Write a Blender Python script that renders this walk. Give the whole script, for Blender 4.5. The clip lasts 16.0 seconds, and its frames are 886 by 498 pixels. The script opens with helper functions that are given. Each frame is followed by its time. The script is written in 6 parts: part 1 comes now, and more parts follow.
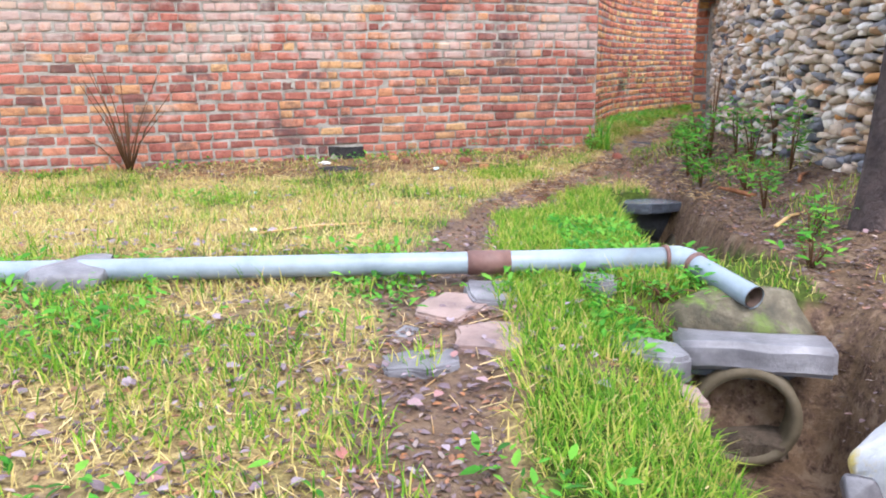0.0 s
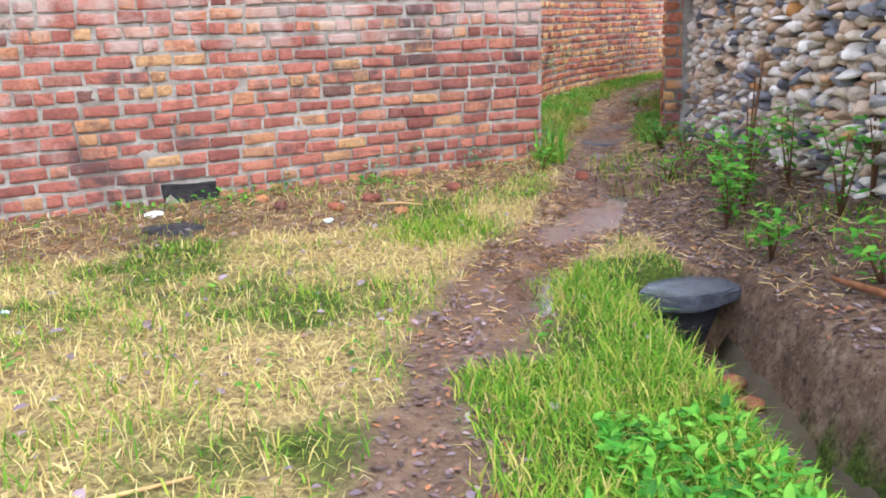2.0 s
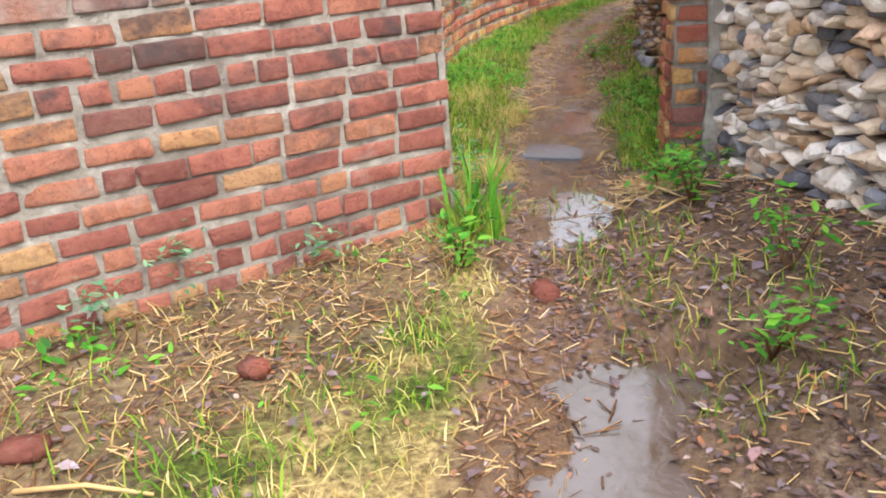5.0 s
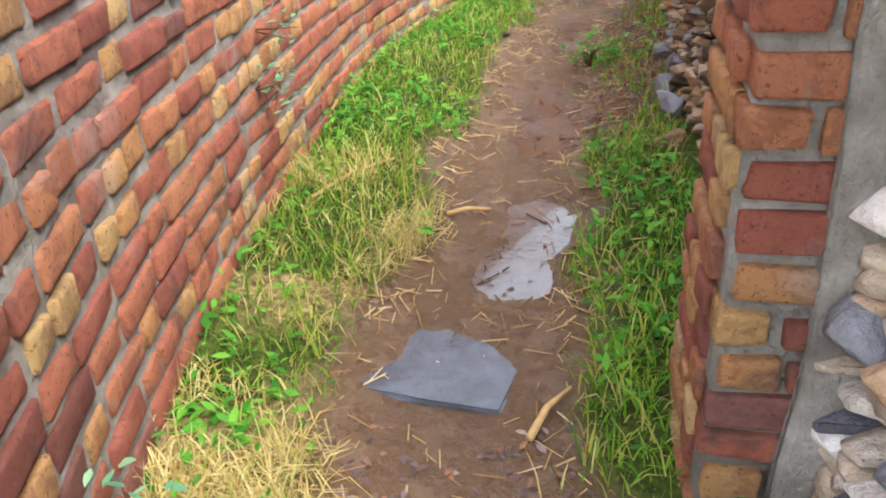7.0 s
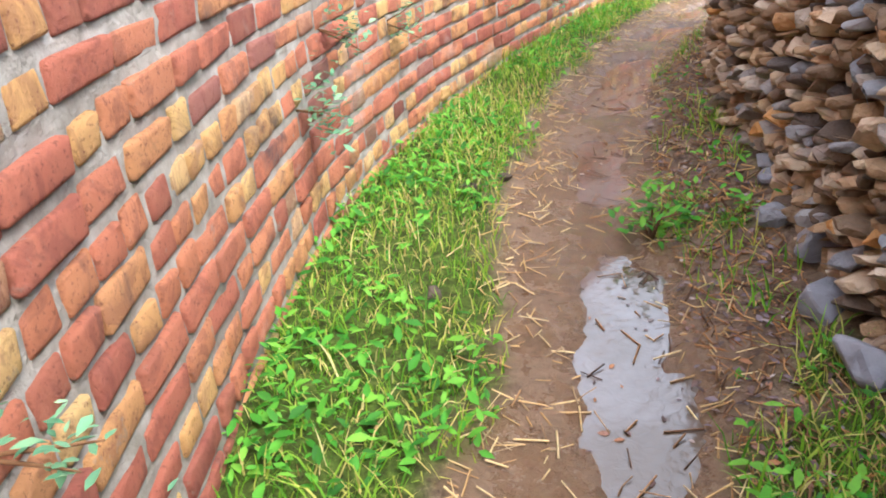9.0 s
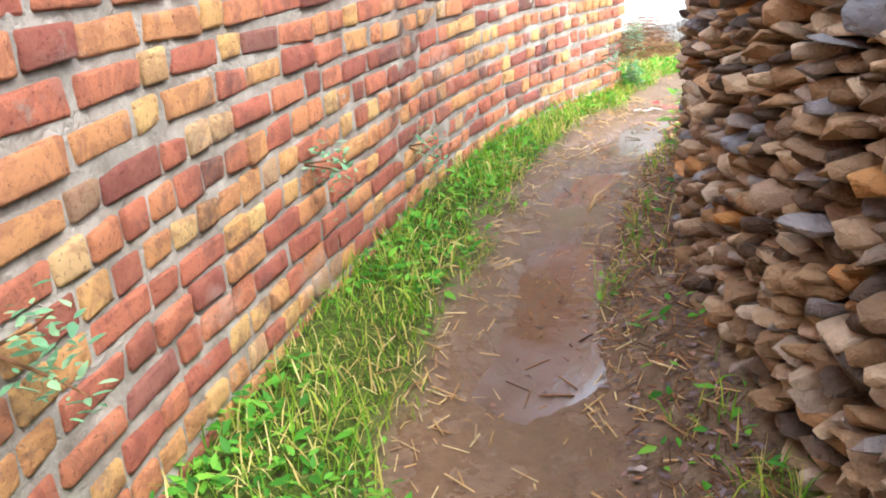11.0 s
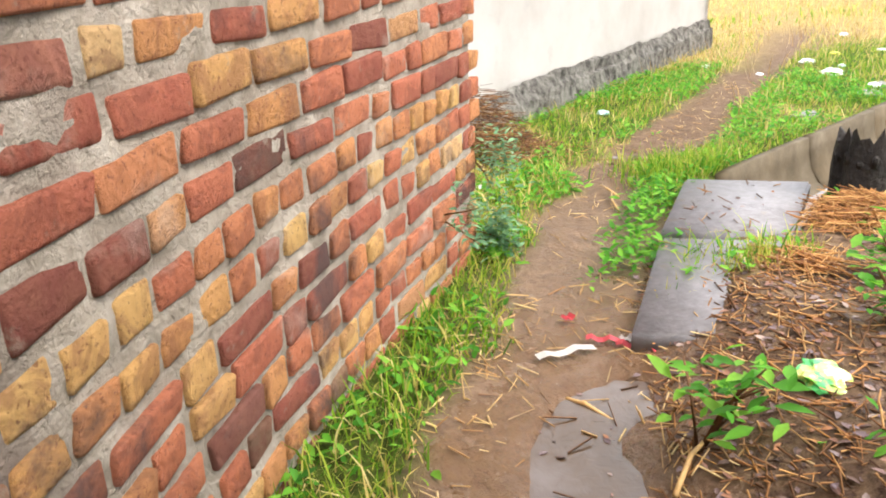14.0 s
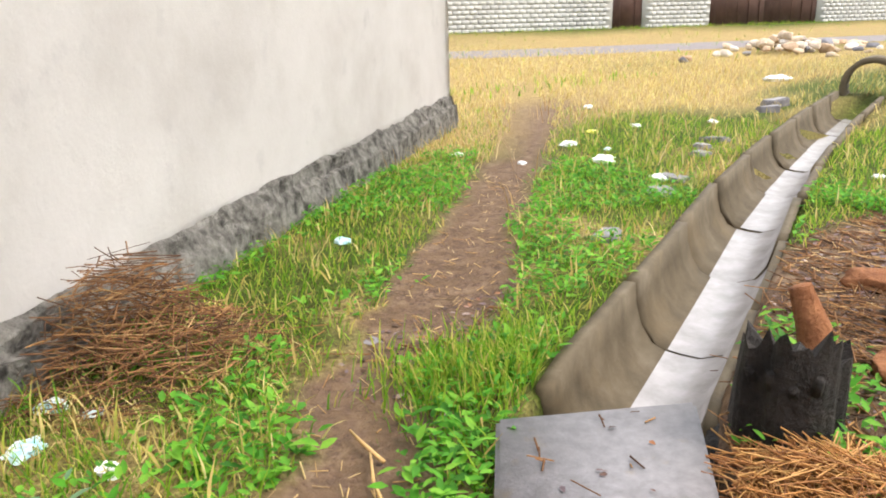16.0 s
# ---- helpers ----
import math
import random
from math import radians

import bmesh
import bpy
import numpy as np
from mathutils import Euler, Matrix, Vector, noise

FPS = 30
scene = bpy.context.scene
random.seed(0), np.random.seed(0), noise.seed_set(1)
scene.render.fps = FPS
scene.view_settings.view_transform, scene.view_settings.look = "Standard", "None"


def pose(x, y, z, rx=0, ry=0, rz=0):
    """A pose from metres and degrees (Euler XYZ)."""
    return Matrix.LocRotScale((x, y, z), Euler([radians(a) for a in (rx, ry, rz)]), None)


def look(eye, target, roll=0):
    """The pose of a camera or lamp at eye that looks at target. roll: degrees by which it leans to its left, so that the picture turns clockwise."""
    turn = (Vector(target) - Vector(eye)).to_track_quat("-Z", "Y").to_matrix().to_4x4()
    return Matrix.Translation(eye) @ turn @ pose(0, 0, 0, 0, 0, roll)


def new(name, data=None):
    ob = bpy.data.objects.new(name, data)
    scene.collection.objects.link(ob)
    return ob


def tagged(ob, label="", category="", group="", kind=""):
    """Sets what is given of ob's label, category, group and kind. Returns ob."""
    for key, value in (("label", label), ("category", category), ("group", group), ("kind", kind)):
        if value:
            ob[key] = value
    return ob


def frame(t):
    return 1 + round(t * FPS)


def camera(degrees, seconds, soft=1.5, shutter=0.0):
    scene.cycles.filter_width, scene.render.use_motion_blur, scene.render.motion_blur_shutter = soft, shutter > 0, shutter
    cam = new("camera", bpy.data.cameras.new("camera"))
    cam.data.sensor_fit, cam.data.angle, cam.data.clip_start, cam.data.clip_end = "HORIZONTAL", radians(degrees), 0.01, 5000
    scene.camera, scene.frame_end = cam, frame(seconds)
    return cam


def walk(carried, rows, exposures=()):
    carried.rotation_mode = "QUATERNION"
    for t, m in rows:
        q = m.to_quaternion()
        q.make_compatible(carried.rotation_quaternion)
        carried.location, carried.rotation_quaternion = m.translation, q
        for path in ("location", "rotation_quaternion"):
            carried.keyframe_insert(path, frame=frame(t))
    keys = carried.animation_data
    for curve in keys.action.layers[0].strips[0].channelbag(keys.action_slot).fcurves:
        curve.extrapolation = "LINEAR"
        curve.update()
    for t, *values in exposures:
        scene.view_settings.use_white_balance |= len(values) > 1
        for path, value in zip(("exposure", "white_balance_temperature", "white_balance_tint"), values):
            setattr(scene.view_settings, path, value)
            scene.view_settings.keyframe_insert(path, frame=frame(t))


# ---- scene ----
cam = camera(57.9, 16.0, 1.9)

PATH = [
    (0, (2.926, 0.183, 0.861), (2.37, 2.054, 0.417), -0.6),
    (0.5, (2.64, 0.894, 0.878), (2.132, 2.766, 0.393), 1.0),
    (1, (2.404, 1.566, 0.909), (2.019, 3.47, 0.426), -0.0),
    (1.5, (2.233, 2.184, 0.992), (1.884, 4.085, 0.477), -1.6),
    (2, (2.108, 2.813, 1.049), (1.821, 4.718, 0.513), -2.1),
    (2.5, (1.991, 3.4, 1.138), (1.76, 5.321, 0.63), -1.1),
    (3, (1.877, 3.95, 1.158), (1.7, 5.88, 0.667), -1.9),
    (3.5, (1.85, 4.465, 1.121), (1.722, 6.395, 0.612), -2.5),
    (6, (2.385, 7.763, 1.165), (2.268, 9.545, 0.264), -5.2),
    (6.5, (2.543, 8.428, 1.185), (2.433, 10.195, 0.254), -5.2),
    (7, (2.646, 9.055, 1.227), (2.482, 10.808, 0.278), -2.5),
    (7.5, (2.603, 9.599, 1.243), (2.183, 11.284, 0.25), -1.9),
    (8, (2.502, 10.076, 1.243), (1.901, 11.701, 0.245), -3.2),
    (8.5, (2.377, 10.519, 1.248), (1.999, 12.249, 0.319), -3.6),
    (9, (2.395, 10.936, 1.235), (2.354, 12.741, 0.375), -4.9),
    (9.5, (2.472, 11.465, 1.236), (2.563, 13.288, 0.418), -0.8),
    (10, (2.544, 12.055, 1.239), (2.755, 13.922, 0.555), -2.0),
    (12.5, (3.152, 15.203, 1.204), (3.454, 17.008, 0.399), -4.8),
    (13, (3.328, 15.754, 1.211), (3.805, 17.537, 0.442), -2.6),
    (13.5, (3.517, 16.245, 1.197), (4.198, 17.966, 0.442), -2.6),
    (14, (3.756, 16.717, 1.204), (4.541, 18.409, 0.482), -1.6),
    (14.5, (3.983, 17.176, 1.192), (4.935, 18.785, 0.48), -2.3),
    (15, (4.298, 17.567, 1.192), (5.416, 19.075, 0.5), -1.4),
    (15.5, (4.602, 17.973, 1.191), (5.863, 19.403, 0.586), -2.8),
    (16, (4.978, 18.317, 1.182), (6.295, 19.7, 0.588), -0.9),
]
walk(cam, [(t, look(eye, target, roll)) for t, eye, target, roll in PATH],
     [(0, 1.25, 5800, 12), (2, 1.25, 5700, 12), (3.5, 1.3, 6100, 10), (6.5, 1.9, 6300, 10), (7.5, 1.95, 5900, 10), (9.5, 2.25, 5900, 10), (12.5, 1.95, 6500, 10), (14, 1.5, 6900, 10), (16, 1.12, 6900, 10)])

# ---- light ----
world = bpy.data.worlds.new("overcast_sky")
scene.world = world
world.use_nodes = True
wn = world.node_tree
wn.nodes.clear()
sky = wn.nodes.new("ShaderNodeTexSky")
sky.sky_type = 'NISHITA'
sky.sun_disc = False
sky.sun_elevation, sky.sun_rotation = radians(55), radians(139)
sky.air_density, sky.dust_density, sky.ozone_density = 1.0, 6.0, 1.0
soften = wn.nodes.new("ShaderNodeMix")
soften.data_type = 'RGBA'
soften.inputs["Factor"].default_value = 0.6
soften.inputs["B"].default_value = (8.8, 9.1, 9.7, 1)
back = wn.nodes.new("ShaderNodeBackground")
back.inputs["Strength"].default_value = 0.15
wout = wn.nodes.new("ShaderNodeOutputWorld")
wn.links.new(sky.outputs["Color"], soften.inputs["A"])
wn.links.new(soften.outputs["Result"], back.inputs["Color"])
wn.links.new(back.outputs["Background"], wout.inputs["Surface"])

sun_data = bpy.data.lights.new("sun", 'SUN')
sun_data.energy, sun_data.angle, sun_data.color = 1.1, radians(25), (1.0, 0.96, 0.9)
sun = new("sun", sun_data)
sun.matrix_world = look((16, -2, 30), (2, 14, 0))


# ---- materials ----
def material(name, rough=0.8, spec=0.4):
    m = bpy.data.materials.new(name)
    m.use_nodes = True
    b = m.node_tree.nodes["Principled BSDF"]
    b.inputs["Roughness"].default_value = rough
    b.inputs["Specular IOR Level"].default_value = spec
    return m, m.node_tree, b


def add(tree, kind, **sets):
    n = tree.nodes.new(kind)
    for k, v in sets.items():
        n.inputs[k.replace("_", " ")].default_value = v
    return n


def noise_tex(tree, scale, detail=4.0, rough=0.6, vec=None):
    n = add(tree, "ShaderNodeTexNoise", Scale=scale, Detail=detail, Roughness=rough)
    if vec is not None:
        tree.links.new(vec, n.inputs["Vector"])
    return n


def ramp(tree, fac, stops, interp='LINEAR'):
    r = tree.nodes.new("ShaderNodeValToRGB")
    r.color_ramp.interpolation = interp
    e = r.color_ramp.elements
    while len(e) > len(stops):
        e.remove(e[-1])
    while len(e) < len(stops):
        e.new(0.5)
    for el, (p, c) in zip(e, stops):
        el.position, el.color = p, (*c, 1)
    tree.links.new(fac, r.inputs["Fac"])
    return r.outputs["Color"]


def mix(tree, fac, a, b, blend='MIX'):
    m = tree.nodes.new("ShaderNodeMix")
    m.data_type, m.blend_type = 'RGBA', blend
    for key, v in (("Factor", fac), ("A", a), ("B", b)):
        if isinstance(v, (int, float)):
            m.inputs[key].default_value = v
        elif isinstance(v, tuple):
            m.inputs[key].default_value = (*v, 1)
        else:
            tree.links.new(v, m.inputs[key])
    return m.outputs["Result"]


def bump(tree, b, height, strength=0.4, distance=0.01):
    n = add(tree, "ShaderNodeBump", Strength=strength, Distance=distance)
    tree.links.new(height, n.inputs["Height"])
    tree.links.new(n.outputs["Normal"], b.inputs["Normal"])


def world_pos(tree):
    return tree.nodes.new("ShaderNodeNewGeometry").outputs["Position"]


BRICK_STOPS = [(0.0, (0.23, 0.085, 0.075)), (0.14, (0.36, 0.125, 0.10)), (0.34, (0.47, 0.165, 0.125)), (0.58, (0.53, 0.20, 0.145)),
               (0.78, (0.57, 0.25, 0.15)), (0.90, (0.60, 0.31, 0.15)), (0.95, (0.62, 0.38, 0.18)), (0.97, (0.36, 0.15, 0.13)), (1.0, (0.13, 0.08, 0.075))]
LANE_STOPS = [(0.0, (0.24, 0.085, 0.07)), (0.12, (0.40, 0.125, 0.09)), (0.34, (0.53, 0.17, 0.11)), (0.58, (0.60, 0.215, 0.125)),
              (0.78, (0.64, 0.275, 0.135)), (0.90, (0.66, 0.345, 0.14)), (0.95, (0.68, 0.42, 0.17)), (0.97, (0.40, 0.16, 0.13)), (1.0, (0.14, 0.08, 0.07))]
HEADER_STOPS = [(0.0, (0.34, 0.115, 0.085)), (0.22, (0.56, 0.19, 0.11)), (0.48, (0.64, 0.28, 0.13)), (0.7, (0.69, 0.39, 0.15)), (0.9, (0.74, 0.50, 0.20)), (0.96, (0.70, 0.48, 0.26)), (1.0, (0.16, 0.09, 0.075))]


def brick_material(name, island, stops, limed=0.6, sooty=0.56):
    m, t, b = material(name, 0.85, 0.12)
    rnd = (t.nodes.new("ShaderNodeNewGeometry").outputs["Random Per Island"] if island
           else t.nodes.new("ShaderNodeObjectInfo").outputs["Random"])
    base = ramp(t, rnd, stops)
    pos = world_pos(t)
    mottle = noise_tex(t, 16, 5, 0.65, pos).outputs["Fac"]
    col = mix(t, ramp(t, mottle, [(0.35, (0, 0, 0)), (0.75, (0.6, 0.6, 0.6))]), base, mix(t, 0.4, base, (0.62, 0.30, 0.17)))
    patch = noise_tex(t, 9, 5, 0.7, pos)
    patch.inputs["Distortion"].default_value = 0.8
    col = mix(t, ramp(t, patch.outputs["Fac"], [(0.42, (0.55, 0.55, 0.55)), (0.52, (0, 0, 0))]), col, mix(t, 0.75, col, (0.22, 0.075, 0.06)))
    speck = noise_tex(t, 90, 3, 0.6, pos).outputs["Fac"]
    col = mix(t, ramp(t, speck, [(0.58, (0, 0, 0)), (0.7, (0.7, 0.7, 0.7))]), col, (0.20, 0.07, 0.05))
    lime = noise_tex(t, 2.3, 6, 0.62, pos).outputs["Fac"]
    col = mix(t, ramp(t, lime, [(limed, (0, 0, 0)), (limed + 0.15, (0.62, 0.62, 0.62))]), col, (0.60, 0.50, 0.44))
    smear = noise_tex(t, 11, 6, 0.7, pos).outputs["Fac"]
    col = mix(t, ramp(t, smear, [(0.62, (0, 0, 0)), (0.7, (0.6, 0.6, 0.6))]), col, (0.36, 0.30, 0.25))
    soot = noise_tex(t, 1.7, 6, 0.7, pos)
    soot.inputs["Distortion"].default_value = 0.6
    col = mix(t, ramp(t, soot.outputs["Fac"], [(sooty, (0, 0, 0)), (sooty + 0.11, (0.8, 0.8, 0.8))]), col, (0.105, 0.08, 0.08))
    t.links.new(col, b.inputs["Base Color"])
    fine = noise_tex(t, 38, 8, 0.75, pos)
    bump(t, b, fine.outputs["Fac"], 1.0, 0.035)
    return m


BRICK = brick_material("fired_brick", False, LANE_STOPS)
BRICK_JOINED = brick_material("fired_brick_far", True, LANE_STOPS)
HEADER = brick_material("fired_brick_end", False, HEADER_STOPS)
HEADER_JOINED = brick_material("fired_brick_end_far", True, HEADER_STOPS)
BRICK_LIMED = brick_material("limed_brick", True, BRICK_STOPS, 0.42, 0.56)
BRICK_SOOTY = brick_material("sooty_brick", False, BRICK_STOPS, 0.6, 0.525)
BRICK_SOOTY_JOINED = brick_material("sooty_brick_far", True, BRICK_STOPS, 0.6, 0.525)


def plain(name, stops, scale=8.0, rough=0.8, spec=0.3, bump_scale=40.0, bump_strength=0.4, distance=0.01, second=None):
    """Two scales of noise over a colour ramp, with relief."""
    m, t, b = material(name, rough, spec)
    pos = world_pos(t)
    col = ramp(t, noise_tex(t, scale, 6, 0.65, pos).outputs["Fac"], stops)
    if second:
        sc, lo, hi, c = second
        col = mix(t, ramp(t, noise_tex(t, sc, 5, 0.6, pos).outputs["Fac"], [(lo, (0, 0, 0)), (hi, (0.85, 0.85, 0.85))]), col, c)
    t.links.new(col, b.inputs["Base Color"])
    bump(t, b, noise_tex(t, bump_scale, 6, 0.65, pos).outputs["Fac"], bump_strength, distance)
    return m


MORTAR = plain("lime_mortar", [(0.3, (0.20, 0.175, 0.145)), (0.55, (0.36, 0.325, 0.28)), (0.75, (0.50, 0.465, 0.415))], 9, 0.95, 0.08, 60, 0.9, 0.02,
               (1.6, 0.54, 0.68, (0.14, 0.105, 0.09)))


def island_material(name, stops, rough=0.7, spec=0.3, grain=60.0, relief=0.5, objects=False, scatter=0.0):
    m, t, b = material(name, rough, spec)
    rnd = (t.nodes.new("ShaderNodeObjectInfo").outputs["Random"] if objects
           else t.nodes.new("ShaderNodeNewGeometry").outputs["Random Per Island"])
    col = ramp(t, rnd, stops)
    pos = world_pos(t)
    n = noise_tex(t, grain, 4, 0.65, pos).outputs["Fac"]
    col = mix(t, ramp(t, n, [(0.3, (0, 0, 0)), (0.75, (0.55, 0.55, 0.55))]), col, mix(t, 0.6, col, (0.06, 0.05, 0.045)))
    t.links.new(col, b.inputs["Base Color"])
    if relief:
        bump(t, b, n, relief, 0.03)
    if scatter:
        b.inputs["Subsurface Weight"].default_value = 0.0
        glow = add(t, "ShaderNodeBsdfTranslucent")
        t.links.new(col, glow.inputs["Color"])
        ms = add(t, "ShaderNodeMixShader", Fac=scatter)
        t.links.new(b.outputs["BSDF"], ms.inputs[1])
        t.links.new(glow.outputs["BSDF"], ms.inputs[2])
        t.links.new(ms.outputs["Shader"], t.nodes["Material Output"].inputs["Surface"])
    return m


STONE_STOPS = [(0.0, (0.10, 0.10, 0.12)), (0.16, (0.26, 0.26, 0.285)), (0.28, (0.50, 0.40, 0.30)), (0.47, (0.63, 0.51, 0.38)), (0.6, (0.44, 0.28, 0.16)),
               (0.7, (0.68, 0.60, 0.51)), (0.92, (0.80, 0.74, 0.68)), (1.0, (0.58, 0.27, 0.08))]
STONE = island_material("field_stone", STONE_STOPS, 0.7, 0.2, 16, 1.0, True)
STONE_JOINED = island_material("field_stone_far", STONE_STOPS, 0.7, 0.2, 22, 0.8)
BROWN_STOPS = [(0.0, (0.05, 0.035, 0.028)), (0.25, (0.20, 0.12, 0.065)), (0.45, (0.33, 0.20, 0.10)), (0.6, (0.20, 0.20, 0.215)), (0.75, (0.42, 0.29, 0.17)),
               (0.9, (0.48, 0.37, 0.27)), (1.0, (0.42, 0.19, 0.05))]
STONE_BROWN = island_material("muddy_stone", BROWN_STOPS, 0.75, 0.2, 24, 0.8, True)
STONE_BROWN_JOINED = island_material("muddy_stone_far", BROWN_STOPS, 0.75, 0.2, 24, 0.8)
EARTH_FILL = plain("wall_earth_fill", [(0.3, (0.05, 0.04, 0.03)), (0.7, (0.16, 0.12, 0.09))], 14, 0.95, 0.1, 40, 1.0, 0.03)

GRASS = island_material("green_grass", [(0, (0.06, 0.19, 0.012)), (0.3, (0.16, 0.38, 0.022)), (0.6, (0.30, 0.50, 0.04)), (0.82, (0.52, 0.54, 0.09)), (1, (0.66, 0.52, 0.2))], 0.6, 0.12, 20, 0, False, 0.5)
WEED = island_material("weed_leaf", [(0, (0.035, 0.17, 0.015)), (0.4, (0.10, 0.40, 0.03)), (1, (0.26, 0.58, 0.06))], 0.55, 0.2, 30, 0, False, 0.5)
WALL_WEED = island_material("grey_green_leaf", [(0, (0.08, 0.22, 0.11)), (0.6, (0.18, 0.38, 0.2)), (1, (0.3, 0.48, 0.26))], 0.6, 0.3, 30, 0, False, 0.35)
DRY = island_material("dry_grass", [(0, (0.42, 0.29, 0.09)), (0.4, (0.70, 0.55, 0.2)), (0.8, (0.80, 0.68, 0.32)), (1, (0.42, 0.45, 0.09))], 0.8, 0.1, 30, 0, False, 0.4)
ORANGE_STRAW = island_material("orange_straw", [(0, (0.22, 0.08, 0.02)), (0.5, (0.46, 0.20, 0.05)), (1, (0.62, 0.36, 0.12))], 0.55, 0.4, 40, 0.3)
STRAW = island_material("straw", [(0, (0.34, 0.17, 0.06)), (0.4, (0.62, 0.40, 0.16)), (0.8, (0.78, 0.6, 0.3)), (1, (0.24, 0.13, 0.07))], 0.55, 0.4, 40, 0.3)
PURPLE_LEAF = island_material("purplish_leaf", [(0, (0.12, 0.075, 0.085)), (0.5, (0.22, 0.155, 0.18)), (0.85, (0.33, 0.26, 0.29)), (1, (0.30, 0.10, 0.07))], 0.4, 0.4, 30, 0.4)
LITTER = island_material("dead_leaf", [(0, (0.05, 0.03, 0.026)), (0.35, (0.13, 0.075, 0.06)), (0.6, (0.17, 0.125, 0.14)), (0.8, (0.34, 0.14, 0.05)), (0.92, (0.11, 0.08, 0.095)), (1, (0.42, 0.32, 0.27))], 0.5, 0.25, 30, 0.4)
TWIG = island_material("dry_twig", [(0, (0.07, 0.035, 0.02)), (0.5, (0.20, 0.095, 0.04)), (0.85, (0.36, 0.18, 0.07)), (1, (0.5, 0.33, 0.15))], 0.8, 0.2, 40, 0.4)
BARK = plain("dark_bark", [(0.3, (0.035, 0.025, 0.025)), (0.7, (0.10, 0.07, 0.065))], 12, 0.85, 0.3, 30, 1.0, 0.03)
CHAR = plain("charred_wood", [(0.35, (0.008, 0.007, 0.007)), (0.7, (0.035, 0.028, 0.025))], 18, 0.7, 0.4, 50, 1.0, 0.02)
ROTWOOD = plain("rotten_wood", [(0.3, (0.14, 0.05, 0.02)), (0.7, (0.34, 0.15, 0.07))], 14, 0.85, 0.2, 40, 0.9, 0.02)
PVC = plain("grey_plastic_pipe", [(0.35, (0.17, 0.205, 0.24)), (0.7, (0.27, 0.32, 0.36))], 5, 0.35, 0.5, 80, 0.1, 0.004, (3.0, 0.6, 0.75, (0.16, 0.13, 0.10)))
PVC_INSIDE = plain("pipe_inside", [(0.3, (0.05, 0.035, 0.03)), (0.7, (0.14, 0.09, 0.07))], 10, 0.6, 0.3)
TAPE = plain("brown_tape", [(0.3, (0.10, 0.05, 0.045)), (0.7, (0.19, 0.10, 0.08))], 14, 0.5, 0.4)
CONCRETE = plain("wet_concrete", [(0.3, (0.14, 0.137, 0.148)), (0.55, (0.195, 0.192, 0.207)), (0.8, (0.26, 0.256, 0.275))], 24, 0.5, 0.3, 90, 0.4, 0.006, (9, 0.6, 0.72, (0.20, 0.17, 0.14)))
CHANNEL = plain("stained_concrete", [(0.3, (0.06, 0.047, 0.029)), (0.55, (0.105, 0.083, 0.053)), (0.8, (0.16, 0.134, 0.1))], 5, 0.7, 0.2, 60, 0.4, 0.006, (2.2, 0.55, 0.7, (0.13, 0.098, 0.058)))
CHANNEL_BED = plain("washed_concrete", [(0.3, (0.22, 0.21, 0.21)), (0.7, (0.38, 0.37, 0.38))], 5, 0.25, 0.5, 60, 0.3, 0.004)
MOSSY = plain("mossy_concrete", [(0.3, (0.04, 0.036, 0.025)), (0.55, (0.12, 0.10, 0.065)), (0.8, (0.26, 0.23, 0.18))], 11, 0.65, 0.3, 40, 0.7, 0.015, (6, 0.55, 0.66, (0.12, 0.17, 0.03)))
PLASTER = plain("grey_cement_render", [(0.25, (0.50, 0.48, 0.46)), (0.5, (0.60, 0.585, 0.57)), (0.8, (0.68, 0.665, 0.655))], 1.3, 0.75, 0.25, 30, 0.25, 0.01, (3.5, 0.6, 0.8, (0.47, 0.46, 0.46)))
PLINTH = plain("rough_plinth_mortar", [(0.35, (0.09, 0.085, 0.08)), (0.52, (0.30, 0.29, 0.27)), (0.75, (0.50, 0.48, 0.45))], 11, 0.85, 0.3, 16, 1.0, 0.06)
SLATE = plain("wet_slate", [(0.3, (0.03, 0.035, 0.045)), (0.7, (0.09, 0.10, 0.125))], 9, 0.12, 0.7, 30, 0.5, 0.012)
GREY_STONE = plain("grey_flagstone", [(0.3, (0.10, 0.095, 0.105)), (0.6, (0.20, 0.19, 0.205)), (0.8, (0.32, 0.305, 0.315))], 7, 0.4, 0.45, 40, 0.5, 0.01)
PINK_STONE = plain("pinkish_flagstone", [(0.3, (0.18, 0.12, 0.105)), (0.6, (0.30, 0.21, 0.18)), (0.8, (0.40, 0.30, 0.26))], 7, 0.5, 0.4, 40, 0.5, 0.01)
WHITE_STONE = plain("pale_quartz_boulder", [(0.3, (0.42, 0.42, 0.44)), (0.55, (0.66, 0.66, 0.68)), (0.68, (0.70, 0.55, 0.14)), (0.8, (0.75, 0.75, 0.76))], 5, 0.4, 0.5, 20, 0.6, 0.02)
BLOCK = plain("grey_cement_block", [(0.3, (0.38, 0.38, 0.37)), (0.7, (0.55, 0.55, 0.53))], 0.9, 0.9, 0.2, 20, 0.3, 0.01)
GATE = plain("brown_painted_metal", [(0.3, (0.07, 0.035, 0.032)), (0.7, (0.11, 0.06, 0.05))], 3, 0.5, 0.4, 20, 0.2, 0.005)
GRAVEL = plain("wet_gravel", [(0.3, (0.10, 0.085, 0.085)), (0.6, (0.19, 0.165, 0.165)), (0.8, (0.30, 0.27, 0.265))], 6, 0.6, 0.4, 14, 0.8, 0.03)
